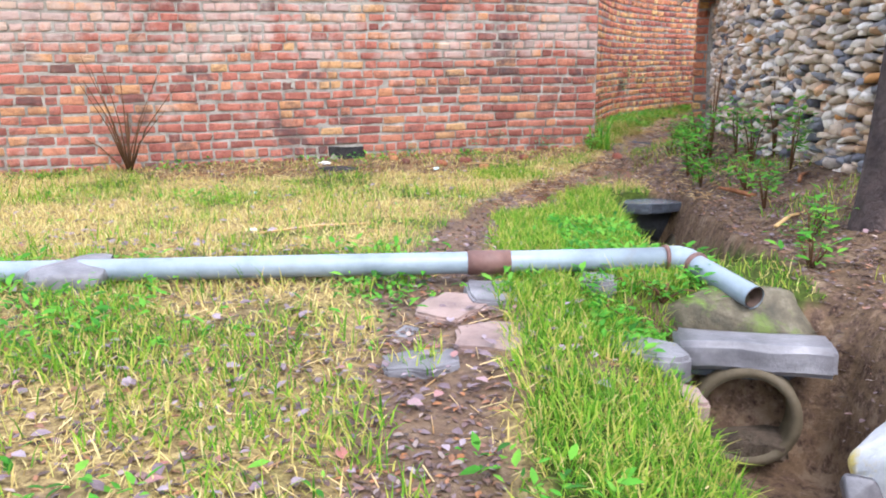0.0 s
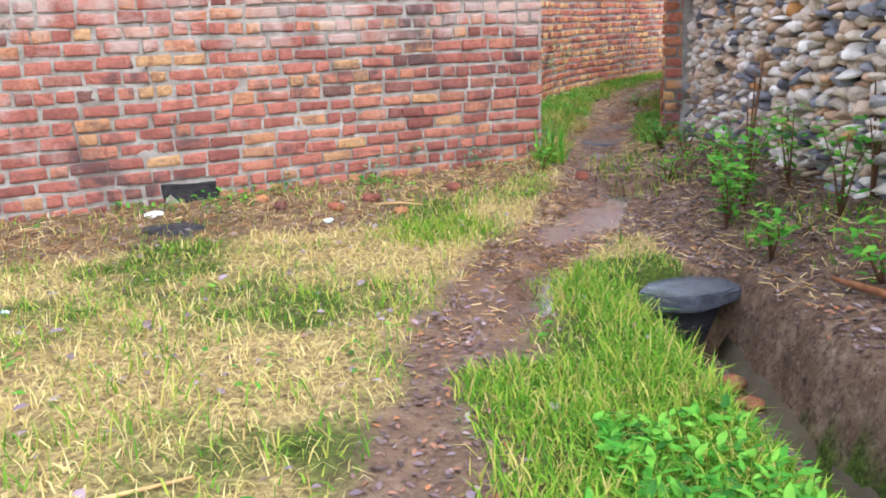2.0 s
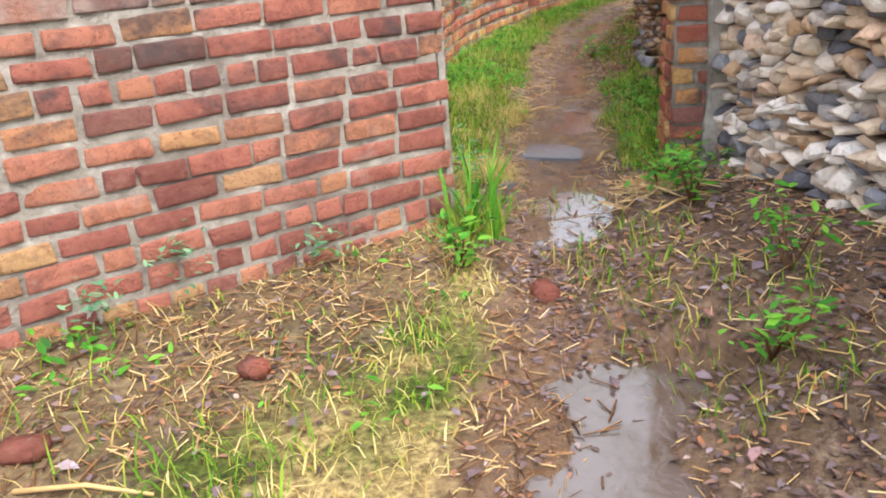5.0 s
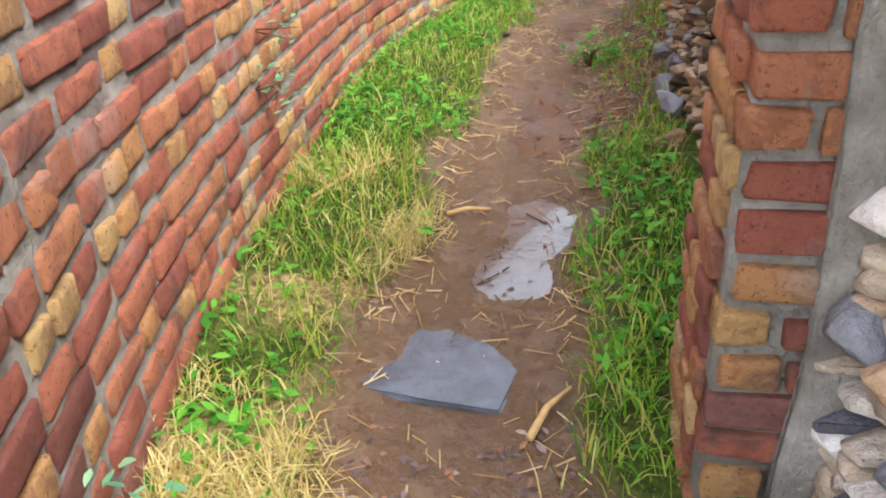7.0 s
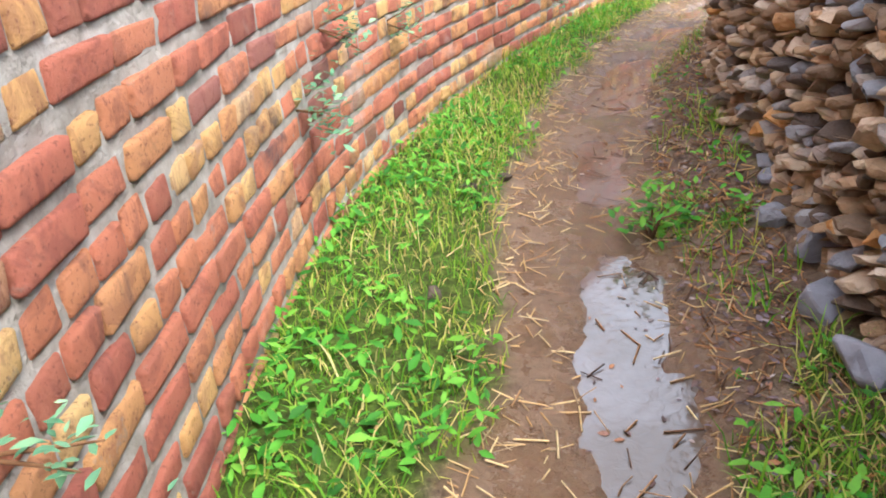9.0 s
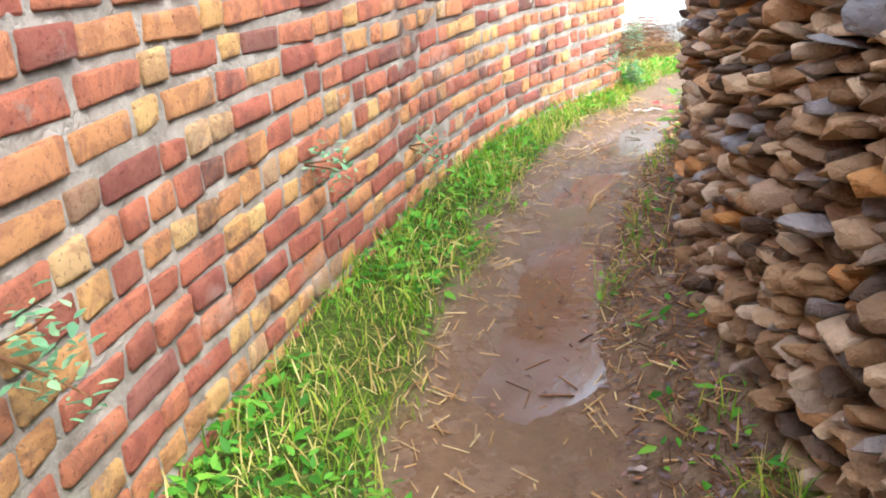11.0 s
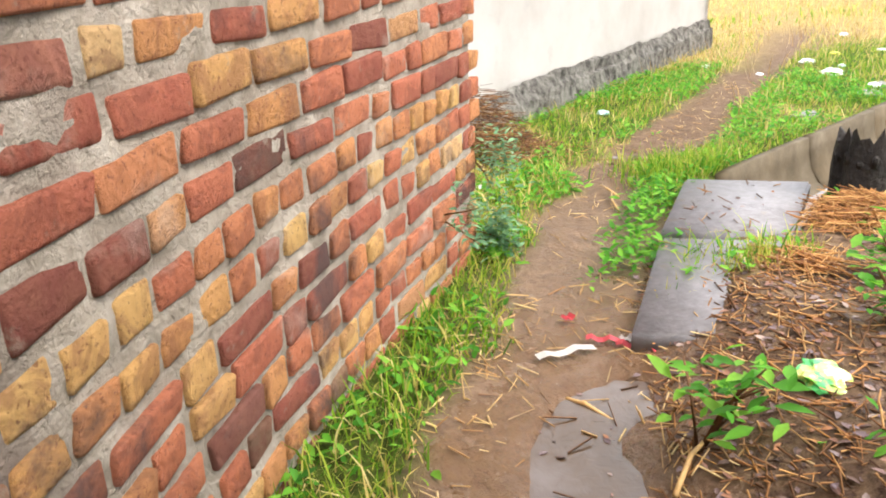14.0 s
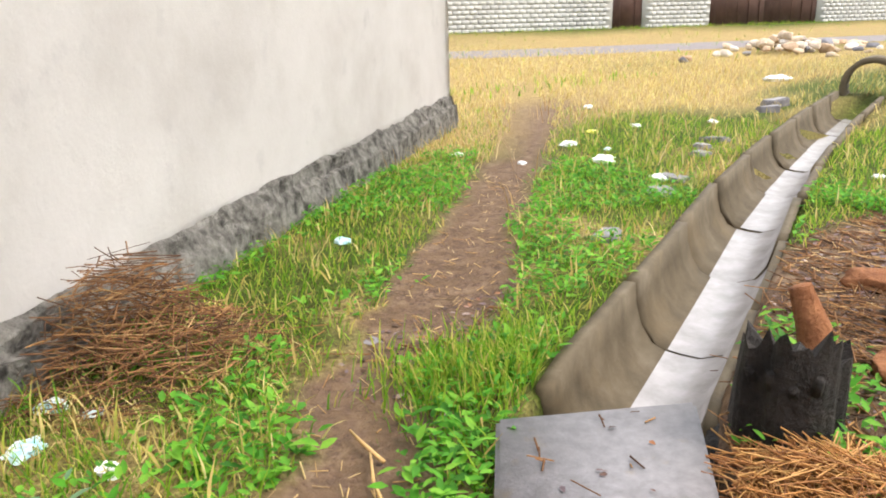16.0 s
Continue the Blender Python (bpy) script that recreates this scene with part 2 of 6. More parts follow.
BAG_WHITE = plain("white_plastic_bag", [(0.3, (0.70, 0.73, 0.76)), (0.7, (0.86, 0.88, 0.9))], 12, 0.35, 0.5, 30, 0.4, 0.01)
BAG_BLUE = plain("pale_blue_plastic", [(0.35, (0.22, 0.55, 0.66)), (0.6, (0.74, 0.82, 0.86))], 14, 0.35, 0.5, 30, 0.4, 0.01)
BAG_YELLOW = plain("yellow_plastic", [(0.35, (0.7, 0.66, 0.05)), (0.65, (0.85, 0.8, 0.2))], 14, 0.35, 0.5, 30, 0.4, 0.01)
BAG_GREEN = plain("green_plastic_print", [(0.42, (0.08, 0.55, 0.16)), (0.5, (0.75, 0.8, 0.2)), (0.58, (0.85, 0.88, 0.86))], 16, 0.35, 0.5, 30, 0.3, 0.01)
# black plastic; also colours the box that stands for the culvert's shade
BLACK_SHEET_AND_SHADE = plain("black_sheet_and_drain_shade", [(0.3, (0.012, 0.013, 0.016)), (0.7, (0.03, 0.032, 0.04))], 8, 0.3, 0.5, 18, 0.8, 0.03)
RED_RIBBON = plain("red_ribbon", [(0.3, (0.62, 0.05, 0.08)), (0.7, (0.8, 0.16, 0.2))], 12, 0.5, 0.4)
WHITE_RIBBON = plain("white_ribbon", [(0.3, (0.72, 0.7, 0.68)), (0.7, (0.84, 0.83, 0.82))], 12, 0.5, 0.4)
# burnt ash; also the painted shade of the drain hole in the south wall
ASH_AND_SHADE = plain("burnt_ash_and_hole_shade", [(0.3, (0.012, 0.012, 0.014)), (0.7, (0.06, 0.055, 0.055))], 14, 0.8, 0.2, 40, 0.9, 0.02)


def ground_material():
    m, t, b = material("village_ground", 0.85, 0.6)
    pos = world_pos(t)
    mud_mask = t.nodes.new("ShaderNodeAttribute")
    mud_mask.attribute_name = "mud"
    green_mask = t.nodes.new("ShaderNodeAttribute")
    green_mask.attribute_name = "green"
    wet_mask = t.nodes.new("ShaderNodeAttribute")
    wet_mask.attribute_name = "wet"
    n1 = noise_tex(t, 7, 7, 0.7, pos).outputs["Fac"]
    n2 = noise_tex(t, 38, 6, 0.7, pos).outputs["Fac"]
    straw = ramp(t, n2, [(0.35, (0.09, 0.06, 0.03)), (0.52, (0.32, 0.235, 0.10)), (0.7, (0.60, 0.47, 0.21))])
    turf = ramp(t, n2, [(0.35, (0.03, 0.028, 0.012)), (0.55, (0.065, 0.10, 0.015)), (0.75, (0.2, 0.2, 0.06))])
    mud = ramp(t, n1, [(0.3, (0.07, 0.045, 0.026)), (0.5, (0.165, 0.108, 0.066)), (0.7, (0.28, 0.205, 0.145))])
    leafy = ramp(t, n2, [(0.35, (0.035, 0.022, 0.018)), (0.55, (0.13, 0.082, 0.058)), (0.7, (0.28, 0.2, 0.15))])
    mud = mix(t, ramp(t, noise_tex(t, 18, 5, 0.7, pos).outputs["Fac"], [(0.45, (0, 0, 0)), (0.6, (1, 1, 1))]), mud, leafy)
    col = mix(t, green_mask.outputs["Fac"], straw, turf)
    col = mix(t, mud_mask.outputs["Fac"], col, mud)
    col = mix(t, wet_mask.outputs["Fac"], col, mix(t, 0.65, col, (0.155, 0.08, 0.036)))
    t.links.new(col, b.inputs["Base Color"])
    rough = mix(t, wet_mask.outputs["Fac"], (0.85, 0.85, 0.85), ramp(t, n1, [(0.4, (0.05, 0.05, 0.05)), (0.6, (0.36, 0.36, 0.36))]))
    t.links.new(rough, b.inputs["Roughness"])
    gloss = mix(t, wet_mask.outputs["Fac"], (0.08, 0.08, 0.08), (0.6, 0.6, 0.6))
    t.links.new(gloss, b.inputs["Specular IOR Level"])
    bump(t, b, n2, 0.8, 0.03)
    return m


GROUND = ground_material()


def water_material():
    m, t, b = material("puddle_water", 0.06, 0.5)
    pos = world_pos(t)
    b.inputs["IOR"].default_value = 1.33
    col = ramp(t, noise_tex(t, 3, 4, 0.6, pos).outputs["Fac"], [(0.38, (0.07, 0.042, 0.022)), (0.62, (0.12, 0.095, 0.085))])
    t.links.new(col, b.inputs["Base Color"])
    b.inputs["Coat Weight"].default_value = 0.55
    b.inputs["Coat Roughness"].default_value = 0.05
    b.inputs["Coat IOR"].default_value = 1.5
    ripple = noise_tex(t, 22, 3, 0.5, pos)
    ripple.inputs["Distortion"].default_value = 1.2
    bump(t, b, ripple.outputs["Fac"], 0.3, 0.012)
    return m


WATER = water_material()


# ---- helpers for building ----
def smooth_noise(x, y, seed=0):
    """Value noise over arrays, 0 to 1."""
    x, y = np.asarray(x, float), np.asarray(y, float)
    xi, yi = np.floor(x).astype(np.int64), np.floor(y).astype(np.int64)
    fx, fy = x - xi, y - yi
    fx, fy = fx * fx * (3 - 2 * fx), fy * fy * (3 - 2 * fy)

    def cell(i, j):
        h = (i * 374761393 + j * 668265263 + seed * 974634777) & 0x7FFFFFFF
        h = ((h ^ (h >> 13)) * 1274126177) & 0x7FFFFFFF
        return ((h ^ (h >> 16)) & 0xFFFF) / 65535.0

    a, b_, c, d = cell(xi, yi), cell(xi + 1, yi), cell(xi, yi + 1), cell(xi + 1, yi + 1)
    return a + (b_ - a) * fx + (c - a) * fy + (a - b_ - c + d) * fx * fy


def fbm(x, y, seed=0, octaves=4):
    total, amp, norm = 0.0, 1.0, 0.0
    for o in range(octaves):
        total = total + amp * smooth_noise(np.asarray(x) * 2 ** o, np.asarray(y) * 2 ** o, seed + o)
        norm += amp
        amp *= 0.5
    return total / norm


def mesh_of(name, verts, faces, mat, smooth=True):
    me = bpy.data.meshes.new(name)
    me.from_pydata(verts, [], faces)
    me.materials.append(mat)
    if smooth:
        me.shade_smooth()
    me.update()
    return me


def mesh_arrays(name, verts, loops, sizes, mat, smooth=False):
    """A mesh from arrays: vertices, the faces' corners in one row, and each face's number of corners."""
    me = bpy.data.meshes.new(name)
    me.vertices.add(len(verts))
    me.vertices.foreach_set("co", np.asarray(verts, np.float32).ravel())
    me.loops.add(len(loops))
    me.loops.foreach_set("vertex_index", np.asarray(loops, np.int32))
    me.polygons.add(len(sizes))
    starts = np.concatenate([[0], np.cumsum(sizes)[:-1]]).astype(np.int32)
    me.polygons.foreach_set("loop_start", starts)
    me.materials.append(mat)
    me.update(calc_edges=True)
    me.validate()
    if smooth:
        me.shade_smooth()
    return me


def put(name, me, parent=None, m=None, label="", category="", group="", kind=""):
    ob = new(name, me)
    if parent is not None:
        ob.parent = parent
    if m is not None:
        ob.matrix_basis = YARD @ m if parent is None and m.translation.y < 9.6 and m != YARD else m
    return tagged(ob, label, category, group, kind)


def part(name, bm, mat, parent, label="", smooth=True):
    me = bpy.data.meshes.new(name)
    bm.to_mesh(me)
    bm.free()
    me.materials.append(mat)
    if smooth:
        me.shade_smooth()
    return put(name, me, parent, None, label)


def box_bm(sx, sy, sz, bevel=0.01, at=(0, 0, 0), rough=0.0, cuts=0, seed=0):
    bm = bmesh.new()
    bmesh.ops.create_cube(bm, size=1.0)
    bmesh.ops.scale(bm, vec=(sx, sy, sz), verts=bm.verts)
    if cuts:
        bmesh.ops.subdivide_edges(bm, edges=bm.edges[:], cuts=cuts, use_grid_fill=True)
    if bevel:
        sharp = [e for e in bm.edges if len(e.link_faces) == 2 and e.calc_face_angle() > 1.0]
        bmesh.ops.bevel(bm, geom=sharp, offset=bevel, segments=2, affect='EDGES')
    rnd = random.Random(seed)
    for v in bm.verts:
        if rough:
            v.co += Vector((noise.noise(v.co * 6 + Vector((seed, 0, 0))), noise.noise(v.co * 6 + Vector((0, seed, 5))), noise.noise(v.co * 6 + Vector((9, 0, seed))))) * rough
            v.co += Vector((rnd.uniform(-1, 1), rnd.uniform(-1, 1), rnd.uniform(-1, 1))) * rough * 0.15
        v.co += Vector(at)
    return bm


def rock_bm(size, seed=0, sub=2, jag=0.3):
    """A broken, angular rock: the hull of scattered points, its faces roughened."""
    rnd = random.Random(seed)
    bm = bmesh.new()
    for k in range(24):
        d = Vector((rnd.gauss(0, 1), rnd.gauss(0, 1), rnd.gauss(0, 1))).normalized()
        big = max(abs(d.x), abs(d.y), abs(d.z))
        bm.verts.new(d * (0.5 / big ** 0.55) * rnd.uniform(1 - 0.5 * jag, 1.02))
    bmesh.ops.convex_hull(bm, input=bm.verts[:])
    bmesh.ops.delete(bm, geom=[v for v in bm.verts if not v.link_faces], context='VERTS')
    bmesh.ops.bevel(bm, geom=bm.edges[:], offset=0.03, segments=1, affect='EDGES')
    bmesh.ops.triangulate(bm, faces=bm.faces[:])
    if sub > 1:
        bmesh.ops.subdivide_edges(bm, edges=bm.edges[:], cuts=sub - 1)
    off = Vector((seed * 3.7, seed * 1.3, seed * 7.1))
    for v in bm.verts:
        q = v.co * (1 + noise.noise(v.co * 5 + off) * jag * 0.22)
        v.co = Vector((q.x * size[0], q.y * size[1], q.z * size[2]))
    return bm


def slab_bm(size, seed=0, sides=8):
    """A flat, angular piece of split stone with chipped edges, its top nearly level."""
    rnd = random.Random(seed)
    bm = bmesh.new()
    ring = []
    for k in range(sides):
        a = 2 * math.pi * (k + rnd.uniform(-0.3, 0.3)) / sides
        sq = 1 / max(abs(math.cos(a)), abs(math.sin(a))) ** 0.75
        r = 0.5 * sq * rnd.uniform(0.82, 1.0)
        ring.append((math.cos(a) * r * size[0], math.sin(a) * r * size[1]))
    hi = [bm.verts.new((x, y, size[2] / 2 + rnd.uniform(-0.006, 0.006))) for x, y in ring]
    lo = [bm.verts.new((x * 1.04, y * 1.04, -size[2] / 2)) for x, y in ring]
    bm.faces.new(hi)
    bm.faces.new(lo[::-1])
    for k in range(sides):
        bm.faces.new((hi[k], lo[k], lo[(k + 1) % sides], hi[(k + 1) % sides]))
    bmesh.ops.recalc_face_normals(bm, faces=bm.faces[:])
    bmesh.ops.bevel(bm, geom=bm.edges[:], offset=min(size) * 0.14, segments=2, affect='EDGES')
    bmesh.ops.triangulate(bm, faces=bm.faces[:])
    bmesh.ops.subdivide_edges(bm, edges=bm.edges[:], cuts=1)
    for v in bm.verts:
        v.co += Vector((noise.noise(v.co * 14), noise.noise(v.co * 14 + Vector((5, 0, 0))), 0.5 * noise.noise(v.co * 9 + Vector((0, seed, 0))))) * 0.012
    return bm


def tube_bm(points, radius, sides=14, caps=True):
    """A tube along points; radius may be one number or one for each point."""
    bm = bmesh.new()
    pts = [Vector(p) for p in points]
    radii = radius if isinstance(radius, (list, tuple)) else [radius] * len(pts)
    rings = []
    up = Vector((0, 0, 1))
    for i, p in enumerate(pts):
        d = (pts[min(i + 1, len(pts) - 1)] - pts[max(i - 1, 0)]).normalized()
        ref = up if abs(d.z) < 0.9 else Vector((1, 0, 0))
        u = d.cross(ref).normalized()
        w = d.cross(u).normalized()
        rings.append([bm.verts.new(p + (u * math.cos(a) + w * math.sin(a)) * radii[i]) for a in (2 * math.pi * k / sides for k in range(sides))])
    for r0, r1 in zip(rings, rings[1:]):
        for k in range(sides):
            bm.faces.new((r0[k], r0[(k + 1) % sides], r1[(k + 1) % sides], r1[k]))
    if caps:
        bm.faces.new(rings[0])
        bm.faces.new(rings[-1][::-1])
    bmesh.ops.recalc_face_normals(bm, faces=bm.faces[:])
    return bm


class Line:
    """A polyline in plan, smoothed, walked by arc length."""

    def __init__(self, pts, smooth_times=2):
        p = np.array(pts, float)
        for _ in range(smooth_times):
            q = [p[0]]
            for a, b_ in zip(p, p[1:]):
                q += [a * 0.75 + b_ * 0.25, a * 0.25 + b_ * 0.75]
            p = np.array(q + [p[-1]])
        self.p = p
        self.s = np.r_[0, np.cumsum(np.hypot(*np.diff(p, axis=0).T))]
        self.length = self.s[-1]

    def at(self, s):
        x, y = np.interp(s, self.s, self.p[:, 0]), np.interp(s, self.s, self.p[:, 1])
        e = 0.05
        s = np.clip(s, e, self.length - e)
        dx = np.interp(s + e, self.s, self.p[:, 0]) - np.interp(s - e, self.s, self.p[:, 0])
        dy = np.interp(s + e, self.s, self.p[:, 1]) - np.interp(s - e, self.s, self.p[:, 1])
        n = np.hypot(dx, dy)
        return x, y, dx / n, dy / n

    def near(self, x, y):
        """Distance from points to the line."""
        x, y = np.asarray(x, float), np.asarray(y, float)
        best = np.full(x.shape, 1e9)
        for a, b_ in zip(self.p, self.p[1:]):
            d = b_ - a
            t = np.clip(((x - a[0]) * d[0] + (y - a[1]) * d[1]) / max(d @ d, 1e-9), 0, 1)
            best = np.minimum(best, np.hypot(x - a[0] - t * d[0], y - a[1] - t * d[1]))
        return best


# ---- the plan ----
COURSE = 0.096
WALL_A = Line([(1.94, 9.69), (-0.718, 7.928), (-5.594, 4.705)], 0)
WALL_B = Line([(1.94, 9.69), (1.80, 10.5), (1.77, 11.3), (1.79, 12.5), (1.87, 13.5), (2.05, 14.4), (2.45, 15.5), (3.15, 16.9), (3.7, 17.82), (4.2, 18.46), (5.14, 19.41)], 1)
WALL_C = Line([(3.52, 10.0), (3.36, 9.4), (3.20, 8.3), (3.08, 7.5), (3.0, 6.6), (2.98, 5.6), (3.0, 4.4)], 1)
WALL_D = Line([(3.42, 10.72), (3.46, 12.0), (3.5, 13.0), (3.62, 13.6), (3.72, 14.5), (3.88, 15.3), (4.18, 16.2), (4.66, 16.98), (4.86, 17.26)], 1)
PLASTER_LINE = Line([(3.9, 19.85), (6.75, 21.9), (11.25, 24.75)], 0)
FOOTPATH = Line([(0.25, -3.0), (0.27, 1.4), (0.25, 3.65), (0.53, 5.0), (1.06, 6.6), (1.6, 7.3), (2.2, 8.5), (2.52, 9.7), (2.5, 10.7), (2.62, 11.57), (2.9, 13.8),
                 (3.15, 15.1), (3.68, 16.5), (4.4, 17.65), (5.25, 18.85), (5.84, 19.49), (6.1, 19.85), (7.5, 20.93), (8.33, 21.53), (11.6, 23.8), (15, 27)], 2)
# puddles: from y, to y, half width, and how far east of the path's middle
PUDDLES = [(5.7, 6.55, 0.12, 0.16), (6.95, 8.55, 0.26, 0.11), (9.2, 10.25, 0.2, 0.0), (11.15, 11.95, 0.12, 0.1), (12.2, 13.6, 0.14, 0.08), (13.9, 14.9, 0.1, 0.05),
           (15.2, 16.55, 0.17, 0.08), (16.8, 17.45, 0.14, 0.02), (17.55, 18.5, 0.19, 0.05)]
DITCH = Line([(1.62, 0.5), (1.60, 2.9), (1.68, 4.4), (1.86, 6.1)], 0)


# the open ground south of the lane is laid out in a frame of its own, set on the wall corner
YARD_K, YARD_TURN, YARD_C = 0.93, 14.5, (1.94, 9.69, -0.1)
YARD = Matrix.Translation(YARD_C) @ Matrix.Rotation(radians(YARD_TURN), 4, "Z") @ Matrix.Scale(YARD_K, 4) @ Matrix.Translation(-Vector(YARD_C))


def from_yard(p):
    """Points of the yard's frame, south of the corner, into the world."""
    p = np.array(p, float)
    c = np.array(YARD_C)
    south = p[:, 1] < c[1]
    a = radians(YARD_TURN)
    turn = np.array([[math.cos(a), -math.sin(a), 0], [math.sin(a), math.cos(a), 0], [0, 0, 1]])
    p[south] = c + YARD_K * (p[south] - c) @ turn.T
    return p


def to_yard(x, y):
    south, a = y < YARD_C[1], radians(YARD_TURN)
    u, w = (x - YARD_C[0]) / YARD_K, (y - YARD_C[1]) / YARD_K
    return np.where(south, YARD_C[0] + u * math.cos(a) + w * math.sin(a), x), np.where(south, YARD_C[1] - u * math.sin(a) + w * math.cos(a), y)


def puddle_mask(x, y, y0, y1, half, east_by):
    """How far inside a puddle's hollow, 0 to 1, with a ragged shore."""
    ragged = 0.2 + 1.5 * fbm(x * 5.5, y * 4.2, 41)
    across = np.abs(x - FOOT_X(y) - east_by) / (half * ragged)
    along = np.abs(y - (y0 + y1) / 2) / ((y1 - y0) / 2) * (0.95 + 0.5 * fbm(x * 5, y * 5, 43))
    m = np.clip((1.7 - across) / 1.3, 0, 1) * np.clip((1.2 - along) / 0.4, 0, 1)
    return m * m * (3 - 2 * m)


BED_Y = [-10, -0.5, 1.5, 2.7, 3.6, 5, 6.5, 8.5, 10.3, 12, 15, 17, 18.6, 19.5, 21, 24, 30, 60]
BED_Z = [-0.5, -0.27, -0.14, -0.06, -0.03, -0.08, -0.13, -0.11, -0.09, -0.05, -0.03, 0.0, 0.0, -0.01, -0.07, -0.16, -0.25, -0.3]


def bed_z(y):
    return np.interp(y, BED_Y, BED_Z)


def ground_z(x, y):
    x, y = np.asarray(x, float), np.asarray(y, float)
    z = bed_z(y)
    east = np.clip((x - 2.1) / 0.95, 0, 1) * np.interp(y, [2, 4, 6, 8.3, 9.8, 10.2], [0.2, 0.34, 0.34, 0.3, 0.1, 0.0])
    lane = np.clip((x - FOOT_X(y) - 0.3) / 0.5, 0, 1) * np.interp(y, [10.3, 12, 14, 17.5, 18.6, 19.5], [0.0, 0.06, 0.12, 0.18, 0.08, 0.04])
    verge = np.clip((FOOT_X(y) - 0.25 - x) / 0.5, 0, 1) * np.interp(y, [9, 11, 18, 20, 22], [0.02, 0.06, 0.06, 0.03, 0.0])
    z = z + east + lane + verge
    calm = 1 - 0.75 * np.exp(-(FOOTPATH.near(x, y) / 0.4) ** 2)
    near_only = np.exp(-((x - 3) / 14) ** 2 - ((y - 10) / 18) ** 2)
    z = z + near_only * calm * ((fbm(x * 13, y * 13, 15) - 0.5) * 0.03 + (fbm(x * 1.1, y * 1.1, 3) - 0.5) * 0.07 + (fbm(x * 5, y * 5, 9) - 0.5) * 0.028)
    d = FOOTPATH.near(x, y)
    z = z - 0.03 * np.exp(-(d / 0.24) ** 2) * near_only
    for y0, y1, half, east_by in PUDDLES:
        m = puddle_mask(x, y, y0, y1, half, east_by)
        bed = bed_z((y0 + y1) / 2) - 0.075 + 0.07 * (fbm(x * 11, y * 11, 45) - 0.5)
        z = z + m * (np.minimum(bed, z) - z)
    z = z - np.clip((x - 0.75) / 0.65, 0, 1) * np.clip((2.98 - y) / 0.15, 0, 1) * np.clip((2.05 - x) / 0.2, 0, 1) * 0.26
    d = DITCH.near(x, y)
    open_part = np.clip((y - 3.5) / 0.1, 0, 1) * np.clip((6.35 - y) / 0.1, 0, 1) + np.clip((2.74 - y) / 0.08, 0, 1)
    depth = np.where(y > 3.2, 0.45, 0.40)
    z = z - open_part * depth * np.clip((np.where(y > 3.2, 0.32, 0.42) - d) / 0.16, 0, 1)
    d = np.abs(CHANNEL_LINE.near(x, y))
    z = z - 0.34 * np.clip((0.27 - d) / 0.06, 0, 1) * np.clip((x - 6.3) / 0.2, 0, 1)
    return z


def FOOT_X(y):
    i = np.argsort(FOOTPATH.p[:, 1])
    return np.interp(y, FOOTPATH.p[i, 1], FOOTPATH.p[i, 0])


CHANNEL_LINE = Line([(6.2, 19.1), (6.85, 19.52), (7.4, 19.7), (8.75, 20.15), (10.2, 20.65), (12.8, 21.35), (15.6, 21.98)], 1)


def green_amount(x, y):
    """How green the turf is, 0 dry to 1."""
    n = 0.65 * fbm(x * 1.3, y * 1.3, 21) + 0.35 * fbm(x * 4.7, y * 4.7, 22)
    g = np.where(y < 9.6, 0.42, np.where(y > 18.6, 0.62, 0.72))
    g = np.where((x > FOOT_X(y) + 0.2) & (y < 6.6), 0.95, g)
    g = np.where((y < 3.4) & (x < 0.6), 0.33, g)
    g = np.where(y > 23.5, 0.3, g)
    g = np.where(y + 0.4 * x > 53.5, 0.97, g)
    g = np.where((y > 9.3) & (y < 11.2) & (x < 2.5), 0.45, g)
    return np.clip((n - (1 - g)) / 0.2 + 0.5, 0, 1)


def mud_amount(x, y):
    """Bare mud and leaf litter, 0 to 1."""
    d = FOOTPATH.near(x, y)
    n = fbm(x * 3, y * 3, 33)
    width = np.interp(y, [0, 3.5, 5, 8, 10, 16, 18.5, 20, 30], [0.26, 0.28, 0.28, 0.42, 0.36, 0.34, 0.34, 0.3, 0.28])
    m = np.clip((width - d + (n - 0.5) * 0.35) / 0.08, 0, 1)
    east_bank = np.where((x > 1.95) & (y > 1.5) & (y < 10.2), 1.0, 0.0)
    east_by_path = np.where((x > FOOT_X(y)) & (y > 7) & (y < 10.3), 1.0, 0.0)
    lane = np.where((x > FOOT_X(y) + 0.1) & (y > 12.5) & (y < 19.5) & ((y < 18.7) | (x > 5.45 + (y - 18.47) * 0.98)), np.clip((n - 0.28) / 0.1, 0, 1), 0.0)
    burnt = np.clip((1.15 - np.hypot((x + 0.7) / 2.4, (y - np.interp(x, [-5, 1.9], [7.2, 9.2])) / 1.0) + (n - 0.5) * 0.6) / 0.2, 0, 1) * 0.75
    bare = np.where((y < 2.8) & (x < 1.2), np.clip((n - 0.52) / 0.1, 0, 1) * 0.8, 0.0)
    pit = np.where((x > 1.1) & (y < 2.95) & (x < 2.0), 1.0, 0.0)
    heap = np.clip((1.5 - np.hypot((x - 8.2) / 1.6, y - 18.6) + (n - 0.5) * 0.8) / 0.3, 0, 1)
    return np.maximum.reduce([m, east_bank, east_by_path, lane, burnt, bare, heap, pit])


# ---- ground ----
def spaced(lo, hi, step, far):
    mid = np.arange(lo, hi, step)
    grow, d, v = [], step, 0.0
    while v < far:
        d *= 1.35
        v += d
        grow.append(v)
    return np.r_[lo - np.array(grow)[::-1], mid, hi + np.array(grow)]


